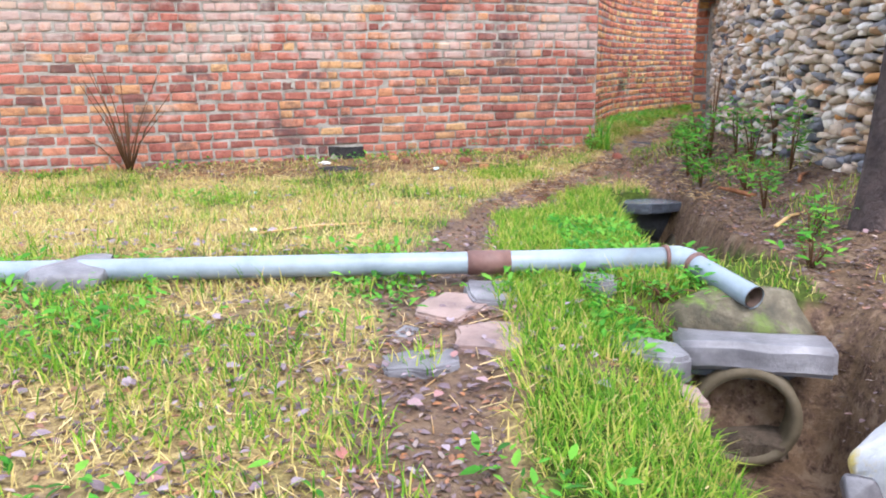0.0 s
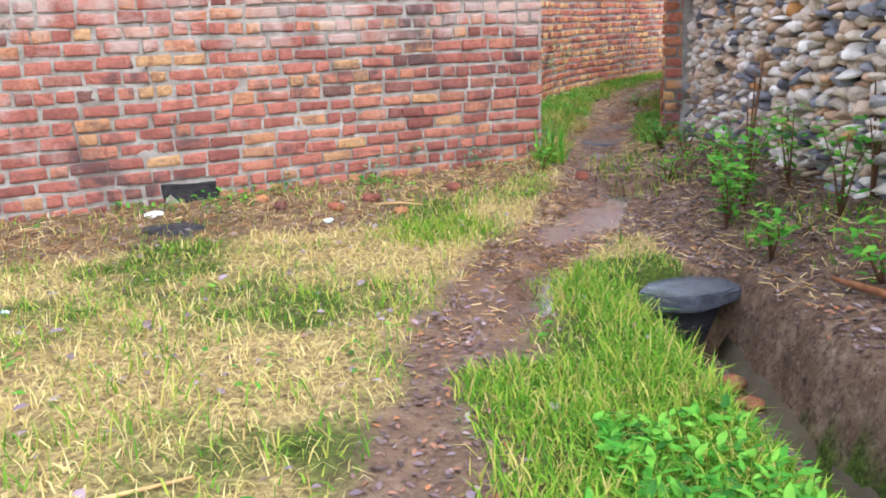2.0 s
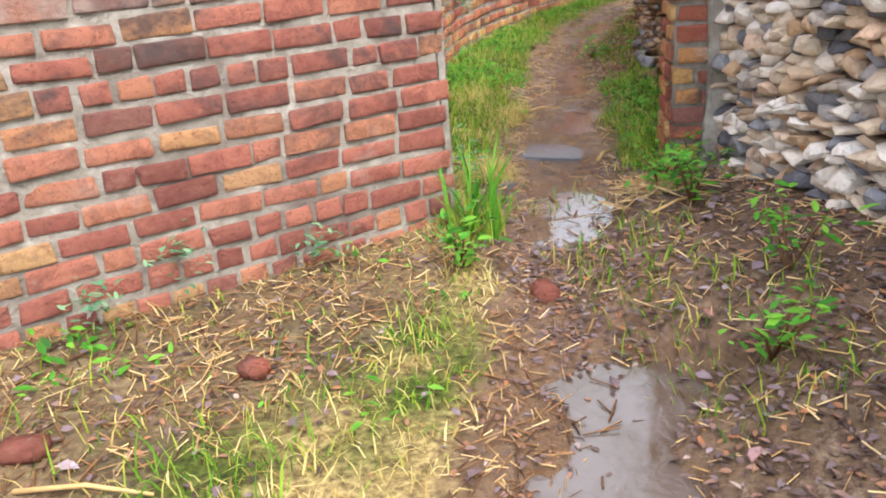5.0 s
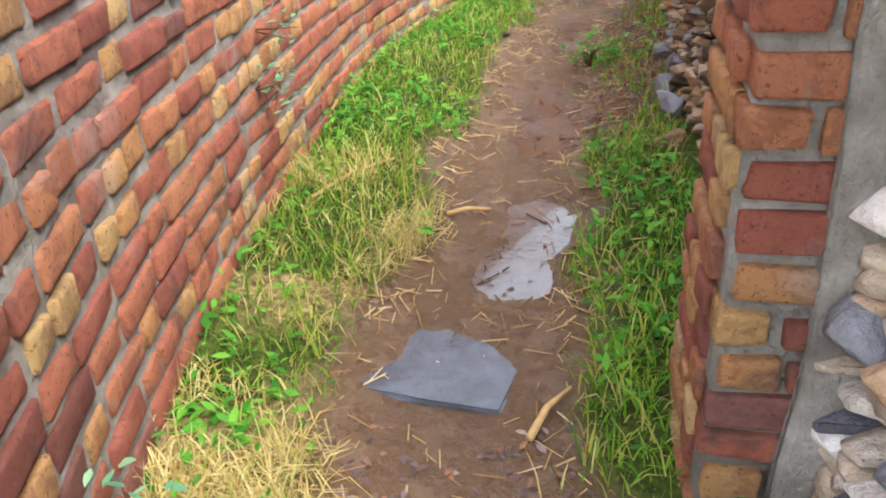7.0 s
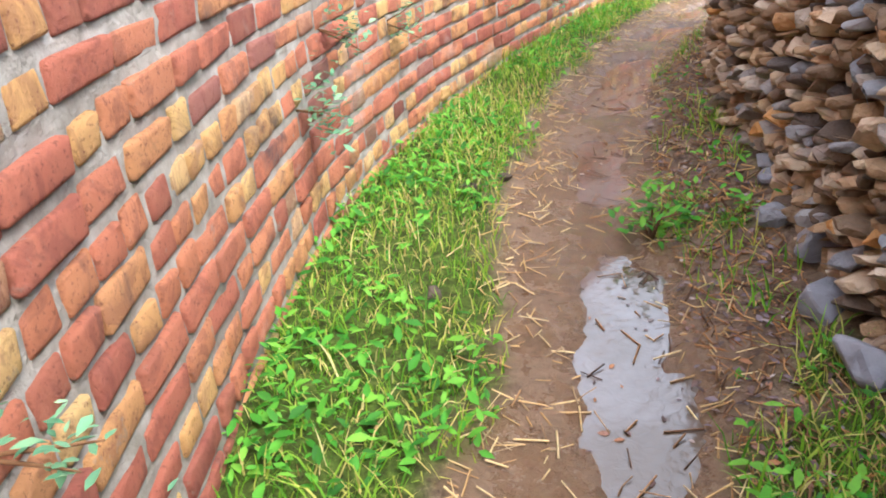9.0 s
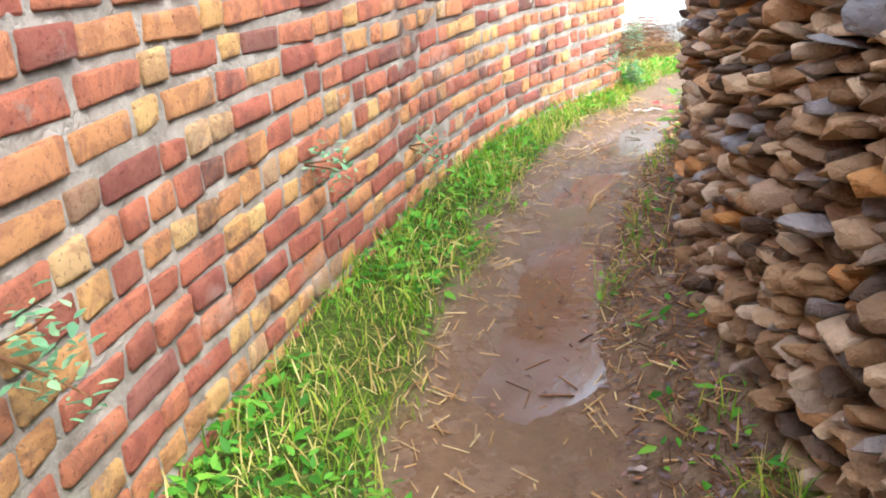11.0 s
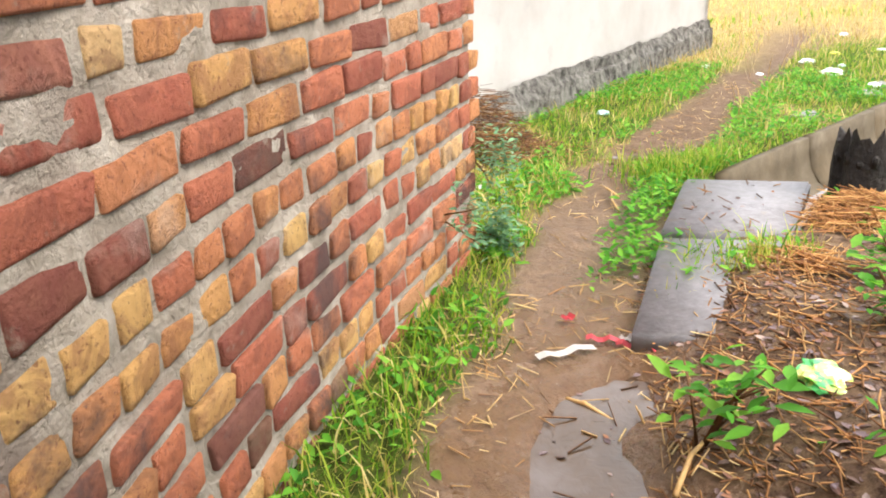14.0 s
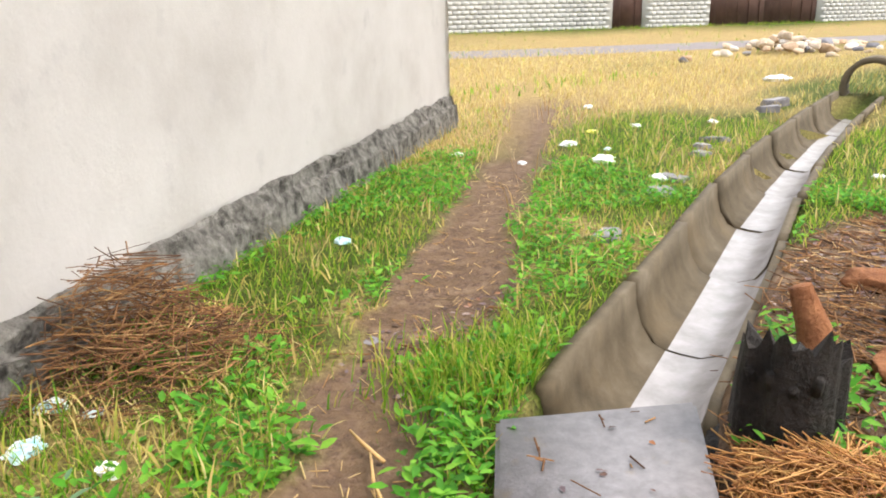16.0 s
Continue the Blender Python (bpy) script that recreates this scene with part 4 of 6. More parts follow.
# ---- far side of the field: road, block wall and gates ----
FAR_A, FAR_B = Vector((22.5, 47.2)), Vector((62.0, 31.4))
far_dir = (FAR_B - FAR_A).normalized()
far_yaw = math.degrees(math.atan2(far_dir.y, far_dir.x))
far_len = (FAR_B - FAR_A).length
gate_spans = [(16.55, 18.25), (22.2, 29.2)]
block_wall = put("block_wall", None, None, pose(FAR_A.x, FAR_A.y, -0.3, 0, 0, far_yaw), "grey cement-block compound wall across the field", "wall", "", "structure")
for a, b_ in ((0.0, 16.55), (18.25, 22.2), (29.2, far_len)):
    part("wall_panel", box_bm(b_ - a, 0.24, 3.4, 0.02, ((a + b_) / 2, 0.12, 1.5)), BLOCK, block_wall)
for a, b_ in gate_spans:
    part("lintel", box_bm(b_ - a + 0.3, 0.26, 0.5, 0.02, ((a + b_) / 2, 0.12, 2.75)), BLOCK, block_wall)
block_me = bpy.data.meshes.new("cement_block")
bmb = box_bm(0.385, 0.03, 0.185, 0.012)
bmb.to_mesh(block_me)
bmb.free()
block_me.materials.append(BLOCK)
block_items = []
rndb = random.Random(77)
for r in range(9):
    s = 0.2 * (r % 2)
    while s < far_len - 0.4:
        if not any(a - 0.35 < s < b_ + 0.05 for a, b_ in gate_spans) and s < 40:
            block_items.append((block_me, pose(s + 0.2, -0.004 + rndb.uniform(-0.006, 0.006), 0.12 + r * 0.2)))
        s += 0.4
join_copies("blockwork", block_items, BLOCK, block_wall, "courses of cement blocks", False)
for (a, b_), name in zip(gate_spans, ("metal_door", "metal_gate")):
    g = put(name, None, None, pose(FAR_A.x + far_dir.x * (a + b_) / 2, FAR_A.y + far_dir.y * (a + b_) / 2, -0.25, 0, 0, far_yaw), "closed dark brown metal gate in the block wall" if name == "metal_gate" else "closed dark brown metal door in the block wall", "gate")
    leaves = 1 if name == "metal_door" else 2
    w = (b_ - a) / leaves
    for k in range(leaves):
        cx = -(b_ - a) / 2 + w * (k + 0.5)
        leaf = part("gate_leaf", box_bm(w - 0.04, 0.06, 2.7, 0.01, (cx, 0.1, 1.36)), GATE, g)
        for q in range(5 if leaves == 2 else 2):
            part("rib", box_bm(0.05, 0.03, 2.6, 0.006, (cx - w / 2 + w * (q + 0.5) / (5 if leaves == 2 else 2), 0.055, 1.36)), GATE, leaf)

road_line = Line([(4, 42.5), (12.0, 38.6), (19.8, 33.9), (29.7, 29.0), (45, 22.5), (80, 10)], 2)
rv, rf = [], []
ssr = np.linspace(0, road_line.length, 120)
x, y, dx, dy = road_line.at(ssr)
for i in range(len(ssr)):
    wob = (fbm(ssr[i] * 0.5, 0.3, 71) - 0.5) * 0.7
    for k in range(6):
        o = -1.5 + 3.0 * k / 5 + wob * (1 if k in (0, 5) else 0.3)
        px_, py_ = x[i] - dy[i] * o, y[i] + dx[i] * o
        rv.append((px_, py_, float(ground_z(px_, py_)) + (0.03 if 0 < k < 5 else 0.006)))
for i in range(len(ssr) - 1):
    for k in range(5):
        a = i * 6 + k
        rf.append((a, a + 1, a + 7, a + 6))
put("road", mesh_of("road", rv, rf, GRAVEL), None, None, "wet gravel track across the dry field", "road", "", "structure")

# ---- the drain pipe and the ditch ----
pipe = put("drain_pipe", None, None, YARD, "grey plastic drain pipe lying across the footpath", "pipe")
PIPE_PTS = [(-4.0, 2.78, 0.02), (-1.78, 3.05, 0.025), (-0.6, 3.11, 0.035), (0.49, 3.17, 0.04), (1.33, 3.27, 0.035)]
part("straight_run", tube_bm(PIPE_PTS, 0.052, 20), PVC, pipe)
part("elbow", tube_bm([(1.33, 3.27, 0.035), (1.39, 3.272, 0.033), (1.435, 3.25, 0.026), (1.46, 3.205, 0.016)], [0.058, 0.06, 0.06, 0.058], 20), PVC, pipe)
bm = tube_bm([(1.46, 3.205, 0.016), (1.62, 2.87, -0.045)], 0.052, 20, False)
part("spout", bm, PVC, pipe)
bm = tube_bm([(1.46, 3.205, 0.016), (1.62, 2.87, -0.045)], 0.045, 20, False)
part("bore", bm, PVC_INSIDE, pipe, "dark inside of the pipe")
bm = tube_bm([(1.62, 2.87, -0.045), (1.617, 2.877, -0.044)], 0.0525, 20, False)
part("rim", bm, PVC, pipe)
part("collar", tube_bm([(0.39, 3.165, 0.039), (0.59, 3.181, 0.04)], 0.0575, 20), TAPE, pipe, "brown taped joint")
for a, b_ in (((1.325, 3.27, 0.035), (1.341, 3.271, 0.035)), ((1.455, 3.214, 0.018), (1.463, 3.197, 0.014))):
    part("sealing_band", tube_bm([a, b_], 0.064, 20), TAPE, pipe, "dark rust-brown sealing band")


def flat_stone(name, x, y, z, size, turn, mat, label, seed, tilt=(0, 0), group=""):
    ob = put(name, None, None, pose(x, y, z - (0.03 if size[2] < 0.1 else 0), tilt[0], tilt[1], turn), label, "stone", group)
    part("rock", slab_bm(size, seed) if size[2] < 0.13 else rock_bm(size, seed, 3, 0.3), mat, ob, "", size[2] >= 0.13)
    return ob


gz1 = lambda x, y: float(ground_z(x, y))
flat_stone("stone_block", -1.45, 3.08, -0.03, (0.44, 0.4, 0.26), 20, GREY_STONE, "rough grey cement lump holding the pipe down", 201)
flat_stone("flagstone", 0.62, 2.96, -0.047, (0.52, 0.34, 0.08), 10, GREY_STONE, "wet grey flagstone sunk in the path", 202, (2, 3), "flagstones")
flat_stone("flagstone", 0.33, 2.79, -0.057, (0.34, 0.3, 0.08), 60, PINK_STONE, "pinkish flagstone sunk in the path", 203, (2, -3), "flagstones")
flat_stone("flagstone", 0.50, 2.46, -0.082, (0.36, 0.32, 0.09), 5, PINK_STONE, "pale pinkish flagstone sunk in the path", 204, (5, 0), "flagstones")
flat_stone("flagstone", 0.02, 2.60, -0.087, (0.40, 0.3, 0.07), -15, GREY_STONE, "grey flagstone half covered with mud", 205, (0, 2), "flagstones")
flat_stone("flagstone", 0.72, 2.72, -0.062, (0.26, 0.2, 0.07), 35, GREY_STONE, "small grey flagstone in the path", 206, (0, 0), "flagstones")
flat_stone("flagstone", 0.22, 2.25, -0.092, (0.3, 0.26, 0.06), 15, GREY_STONE, "dark grey flagstone half covered with mud", 211, (0, 0), "flagstones")
flat_stone("flagstone", 0.98, 3.05, -0.047, (0.26, 0.2, 0.1), 80, GREY_STONE, "mossy grey stone beside the pipe", 212, (0, 0), "flagstones")
flat_stone("edge_stone", 1.08, 2.55, -0.2, (0.42, 0.24, 0.12), -18, GREY_STONE, "flat grey stone at the ditch edge", 207, (4, 6), "ditch stones")
flat_stone("edge_stone", 1.18, 2.35, -0.3, (0.24, 0.2, 0.1), 10, PINK_STONE, "pale stone at the ditch edge", 213, (4, 14), "ditch stones")
flat_stone("edge_stone", 1.02, 3.05, -0.1, (0.16, 0.2, 0.16), 30, GREY_STONE, "dark stone standing in the grass", 214, (10, 0), "ditch stones")
flat_stone("mossy_block", 1.58, 2.98, -0.22, (0.95, 0.36, 0.40), -4, MOSSY, "mossy rough stone block under the pipe spout", 208)
flat_stone("slab_stone", 1.56, 2.76, -0.26, (0.62, 0.3, 0.07), -6, SLATE, "dark wet slate laid over the culvert", 209)
flat_stone("pale_boulder", 1.98, 2.2, -0.46, (0.44, 0.4, 0.42), 25, WHITE_STONE, "large white and yellow boulder in the ditch", 210)
flat_stone("ditch_stone", 1.78, 2.12, -0.55, (0.2, 0.16, 0.2), 25, GREY_STONE, "grey stone in the ditch bed", 215)

# concrete culvert ring under the crossing
culvert = put("culvert_pipe", None, None, pose(1.52, 2.58, -0.47, 0, 0, -12), "broken concrete culvert pipe in the ditch", "culvert")
bm = bmesh.new()
ro, ri, nseg = 0.215, 0.175, 32
rings = []
for yy, r in ((0.0, ri), (0.0, ro), (0.55, ro), (0.55, ri)):
    rings.append([bm.verts.new((r * math.cos(a), yy + 0.008 * noise.noise(Vector((a * 3, r * 9, yy))), r * math.sin(a))) for a in (2 * math.pi * k / nseg for k in range(nseg))])
for q in range(4):
    r0, r1 = rings[q], rings[(q + 1) % 4]
    for k in range(nseg):
        bm.faces.new((r0[k], r0[(k + 1) % nseg], r1[(k + 1) % nseg], r1[k]))
bmesh.ops.recalc_face_normals(bm, faces=bm.faces[:])
part("ring", bm, CHANNEL, culvert)
part("lintel", box_bm(0.62, 0.2, 0.12, 0.02, (0.02, 0.1, 0.25), 0.014, 4, 6), GREY_STONE, culvert, "rough concrete lintel over the pipe")
part("silt", box_bm(0.36, 0.5, 0.1, 0.02, (0, 0.26, -0.14), 0.02, 3, 2), EARTH_FILL, culvert, "silt lying in the pipe")

# the concrete side of the ditch
bm = bmesh.new()
side_pts = [((2.27, 6.15, -0.12), (1.97, 6.1, -0.60)), ((2.16, 5.2, -0.12), (1.86, 5.1, -0.60)), ((2.03, 4.3, -0.13), (1.74, 4.3, -0.60)), ((1.93, 3.62, -0.15), (1.66, 3.6, -0.60))]
rows_v = []
for (a, b_) in side_pts:
    rows_v.append([bm.verts.new(Vector(a).lerp(Vector(b_), k / 5)) for k in range(6)])
for r0, r1 in zip(rows_v, rows_v[1:]):
    for k in range(5):
        bm.faces.new((r0[k], r0[k + 1], r1[k + 1], r1[k]))
bmesh.ops.subdivide_edges(bm, edges=bm.edges[:], cuts=3, use_grid_fill=True)
for v in bm.verts:
    v.co += Vector((0.012, 0.004, 0.008)) * noise.noise(v.co * 5)
bmesh.ops.solidify(bm, geom=bm.faces[:], thickness=0.06)
bmesh.ops.recalc_face_normals(bm, faces=bm.faces[:])
lining = put("ditch_lining", None, None, YARD, "sloping wet concrete side of the ditch", "ditch", "", "structure")
part("slope", bm, CHANNEL, lining)
# opening under the path where the ditch comes out
mouth = put("culvert_mouth", None, None, YARD, "dark culvert opening under a slate slab", "culvert", "", "structure")
part("lintel", slab_bm((0.74, 0.34, 0.08), 230, 9), SLATE, mouth, "dark wet slate slab", False)
mouth.children[0].matrix_basis = pose(1.98, 6.22, -0.22, 0, 0, 14)
# no hollow here: a solid box, its black colour painted in for the shade
part("dark_hole", box_bm(0.56, 0.5, 0.40, 0.03, (1.97, 6.47, -0.42)), BLACK_SHEET_AND_SHADE, mouth, "black box that stands for the shade in the drain behind the slab")
for k, (x, y, w) in enumerate([(1.80, 5.78, 0.13), (1.93, 5.72, 0.12), (1.76, 5.55, 0.1), (1.9, 5.5, 0.09)]):
    ob = put("brick_bat", None, None, pose(x, y, -0.5, 5, 8, 35 * k), "broken orange brick in the ditch bed", "brick", "bricks in the ditch")
    part("piece", box_bm(w, 0.09, 0.06, 0.012, (0, 0, 0), 0.01, 1, k), BRICK, ob)
bm = bmesh.new()
bmesh.ops.create_grid(bm, x_segments=4, y_segments=20, size=0.5)
for v in bm.verts:
    v.co = Vector((1.66 + v.co.x * 0.34 + (v.co.y + 0.5) * 0.2, 4.87 + v.co.y * 2.5, -0.53))
put_water = put("ditch_water", None, None, YARD, "thin muddy water in the ditch bed", "water", "", "structure")
part("water", bm, WATER, put_water)

# slate step in the lane
slate = put("slate_step", None, None, pose(2.45, 10.87, -0.12, -2, 3, -8), "dark wet slate slab across the footpath", "stone")
part("slab", slab_bm((0.58, 0.46, 0.045), 240, 6), SLATE, slate, "", False)
flat_stone("path_stone", 3.9, 17.0, -0.045, (0.2, 0.14, 0.04), 20, GREY_STONE, "flat grey stone in the muddy path", 241, (0, 0), "path stones")
flat_stone("path_stone", 4.88, 18.19, -0.035, (0.15, 0.09, 0.04), 50, GREY_STONE, "dark wet stone in a puddle", 242, (0, 0), "path stones")
flat_stone("path_stone", 2.2, 10.2, -0.08, (0.12, 0.09, 0.07), 50, GREY_STONE, "purple-grey stone in the grass", 243, (0, 0), "path stones")
flat_stone("path_stone", 2.95, 13.1, -0.09, (0.06, 0.05, 0.03), 50, WHITE_STONE, "small white pebble on the path", 244, (0, 0), "path stones")

# ---- concrete covers and the open channel ----
def cover(corners, top, thick, label):
    ob = put("cover_slab", None, None, None, label, "slab", "covers over the channel")
    bm = bmesh.new()
    hi = [bm.verts.new((x, y, top)) for x, y in corners]
    lo = [bm.verts.new((x, y, top - thick)) for x, y in corners]
    bm.faces.new(hi)
    bm.faces.new(lo[::-1])
    for k in range(4):
        bm.faces.new((hi[k], lo[k], lo[(k + 1) % 4], hi[(k + 1) % 4]))
    bmesh.ops.recalc_face_normals(bm, faces=bm.faces[:])
    bmesh.ops.bevel(bm, geom=bm.edges[:], offset=0.012, segments=2, affect='EDGES')
    part("slab", bm, CONCRETE, ob)


cover([(6.45, 19.66), (6.93, 19.32), (6.27, 18.84), (5.86, 19.13)], 0.07, 0.09, "wet grey concrete cover slab with straw on it")
cover([(5.83, 19.09), (6.25, 18.80), (5.60, 18.22), (5.20, 18.47)], 0.06, 0.09, "wet grey concrete cover slab half under mud")

channel = put("concrete_channel", None, None, None, "open precast concrete water channel running to the field", "channel")
cl = CHANNEL_LINE
s_start = 0.78
seg_len = 1.05
s = s_start
seg = 0
while s < cl.length - 0.2:
    e = min(s + seg_len, cl.length)
    ss = np.linspace(s + 0.006, e - 0.006, 6)
    x, y, dx, dy = cl.at(ss)
    jog = 0.012 * math.sin(seg * 2.7)
    prof_in = [(-0.235, 0.045), (-0.225, -0.05), (-0.20, -0.14), (-0.15, -0.215), (-0.07, -0.255), (0.04, -0.262), (0.13, -0.235), (0.19, -0.16), (0.215, -0.06), (0.225, 0.0)]
    prof_out = [(0.275, 0.0), (0.265, -0.08), (0.235, -0.2), (0.16, -0.29), (0.04, -0.32), (-0.09, -0.31), (-0.19, -0.26), (-0.25, -0.16), (-0.28, -0.05), (-0.285, 0.045)]
    bm = bmesh.new()
    grid = []
    for i in range(6):
        base = -0.02
        # offset to the left of the line is negative u
        grid.append([bm.verts.new((x[i] + dy[i] * (u + jog), y[i] - dx[i] * (u + jog), base + w + jog * 0.4)) for u, w in prof_in + prof_out])
    nprof = len(prof_in) + len(prof_out)
    for a, b_ in zip(grid, grid[1:]):
        for k in range(nprof):
            bm.faces.new((a[k], b_[k], b_[(k + 1) % nprof], a[(k + 1) % nprof]))
    bm.faces.new(grid[0])
    bm.faces.new(grid[-1][::-1])
    bmesh.ops.recalc_face_normals(bm, faces=bm.faces[:])
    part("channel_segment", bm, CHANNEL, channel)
    bm = bmesh.new()
    strip = []
    for i in range(6):
        strip.append([bm.verts.new((x[i] + dy[i] * (u + jog), y[i] - dx[i] * (u + jog), -0.02 + w + jog * 0.4)) for u, w in ((-0.09, -0.243), (-0.03, -0.252), (0.05, -0.255), (0.14, -0.222), (0.19, -0.148))])
    for a, b_ in zip(strip, strip[1:]):
        for k in range(4):
            bm.faces.new((a[k], b_[k], b_[k + 1], a[k + 1]))
    bmesh.ops.recalc_face_normals(bm, faces=bm.faces[:])
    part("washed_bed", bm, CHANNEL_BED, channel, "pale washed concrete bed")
    s = e
    seg += 1
ring = put("concrete_ring", None, None, pose(15.9, 21.95, 0.05, 0, 0, -75), "concrete pipe ring at the channel's far end", "pipe")
bm = bmesh.new()
rings = []
for yy, r in ((0.0, 0.30), (0.0, 0.37), (0.5, 0.37), (0.5, 0.30)):
    rings.append([bm.verts.new((r * math.cos(a), yy, r * math.sin(a))) for a in (2 * math.pi * k / 28 for k in range(28))])
for q in range(4):
    r0, r1 = rings[q], rings[(q + 1) % 4]
    for k in range(28):
        bm.faces.new((r0[k], r0[(k + 1) % 28], r1[(k + 1) % 28], r1[k]))
bmesh.ops.recalc_face_normals(bm, faces=bm.faces[:])
part("ring", bm, CHANNEL, ring)

# charred stump beside the covers
stump = put("tree_stump", None, None, pose(7.0, 19.1, 0.0, 0, -7, 30), "charred black tree stump beside the concrete cover", "stump")
bm = bmesh.new()
levels, sides = 10, 44
rings = []
for j in range(levels):
    z = 0.36 * j / (levels - 1)
    r = 0.145 - 0.02 * j / levels + (0.05 if j == 0 else 0)
    ring_v = []
    for k in range(sides):
        a = 2 * math.pi * k / sides
        rr = r * (1 + 0.14 * math.sin(a * 7) * (0.5 + 0.5 * math.sin(a * 3)) + 0.12 * noise.noise(Vector((a * 2.2, z * 4, 3))))
        zz = z + (0.07 * noise.noise(Vector((a * 3.1, 0, 1))) + 0.025 * math.sin(a * 11 + 2 * math.sin(a * 5)) - 0.07 * math.cos(a)) * (j / (levels - 1)) ** 3
        ring_v.append(bm.verts.new((rr * math.cos(a), rr * math.sin(a), zz - 0.05)))
    rings.append(ring_v)
for r0, r1 in zip(rings, rings[1:]):
    for k in range(sides):
        bm.faces.new((r0[k], r0[(k + 1) % sides], r1[(k + 1) % sides], r1[k]))
cv = bm.verts.new((0.0, 0.0, 0.22))
for k in range(sides):
    bm.faces.new((rings[-1][k], rings[-1][(k + 1) % sides], cv))
part("charred_trunk", bm, CHAR, stump, "", False)
for k in range(4):
    a = 2.2 + k * 0.45
    part("splinter", tube_bm([(0.12 * math.cos(a), 0.12 * math.sin(a), 0.24), (0.135 * math.cos(a), 0.135 * math.sin(a), 0.275 + 0.02 * math.sin(k * 2.3))], [0.02, 0.012], 6), CHAR, stump)
part("root", tube_bm([(0.10, -0.05, 0.02), (0.20, -0.12, 0.05), (0.30, -0.1, 0.20), (0.33, -0.05, 0.32)], [0.06, 0.06, 0.05, 0.035], 10), ROTWOOD, stump, "reddish rotten root")
part("root", tube_bm([(0.05, -0.1, 0.02), (0.12, -0.2, -0.02), (0.2, -0.32, -0.08)], [0.06, 0.045, 0.02], 10), CHAR, stump)

# ---- the tree on the bank ----
tree = put("tree", None, None, pose(2.60, 3.7, 0.0), "dark rough-barked tree trunk on the bank", "tree")
bm = bmesh.new()
rings = []
for j in range(14):
    z = -0.35 + 3.6 * j / 13
    r = 0.20 - 0.012 * j + 0.12 * math.exp(-(z + 0.35) * 3)
    rings.append([bm.verts.new(((r * (1 + 0.12 * noise.noise(Vector((math.cos(a) * 2, math.sin(a) * 2, z * 1.5))))) * math.cos(a) + 0.02 * j * 0.3, (r * (1 + 0.12 * noise.noise(Vector((math.cos(a) * 2, math.sin(a) * 2, z * 1.5 + 4))))) * math.sin(a), z)) for a in (2 * math.pi * k / 22 for k in range(22))])
for r0, r1 in zip(rings, rings[1:]):
    for k in range(22):
        bm.faces.new((r0[k], r0[(k + 1) % 22], r1[(k + 1) % 22], r1[k]))
part("trunk", bm, BARK, tree)
for k in range(5):
    a = k * 1.3
    part("limb", tube_bm([(0.08, 0, 2.7 + 0.1 * k), (0.08 + 0.5 * math.cos(a), 0.5 * math.sin(a), 3.2 + 0.1 * k), (0.08 + 0.9 * math.cos(a), 0.9 * math.sin(a), 3.9 + 0.1 * k)], [0.08, 0.05, 0.02], 9), BARK, tree)


# ---- plants ----
def blades(name, pts, height, width, lean, mat, label, seed, spread=1.0, segs=2, kind="stuff", parent=None, cat="grass"):
    """Many tapered, bent blades at points (x, y, z), all in one mesh."""
    rng = np.random.default_rng(seed)
    n = len(pts)
    h = height * rng.uniform(0.45, 1.25, n)
    w = width * rng.uniform(0.6, 1.4, n)
    a = rng.uniform(0, 2 * np.pi, n)
    ln = lean * rng.uniform(0.3, 1.3, n)
    d = np.stack([np.cos(a), np.sin(a)], -1)
    side = np.stack([-np.sin(a), np.cos(a)], -1)
    turn = rng.uniform(-0.9, 0.9, n)
    side = side * np.cos(turn)[:, None] + d * np.sin(turn)[:, None]
    verts = np.zeros((n, 5, 3))
    for k, (f, wf) in enumerate(((0, 1.0), (0.55, 0.85))):
        out = ln * f ** 1.6
        c = pts[:, :2] + d * (h * out)[:, None]
        z = pts[:, 2] + h * f * np.sqrt(np.clip(1 - (0.75 * ln * f) ** 2, 0.03, 1))
        for q, sgn in enumerate((-1, 1)):
            verts[:, k * 2 + q, :2] = c + side * (sgn * w * wf / 2)[:, None]
            verts[:, k * 2 + q, 2] = z
    verts[:, 4, :2] = pts[:, :2] + d * (h * ln)[:, None]
    verts[:, 4, 2] = pts[:, 2] + h * np.sqrt(np.clip(1 - (0.8 * ln) ** 2, 0.02, 1))
    base = np.arange(n)[:, None] * 5
    loops = np.concatenate([base + np.array([0, 1, 3, 2]), base + np.array([2, 3, 4])], 1).ravel()
    sizes = np.tile([4, 3], n)
    me = mesh_arrays(name, verts.reshape(-1, 3), loops, sizes, mat)
    return put(name, me, parent, None, label, cat if parent is None else "", "", kind)


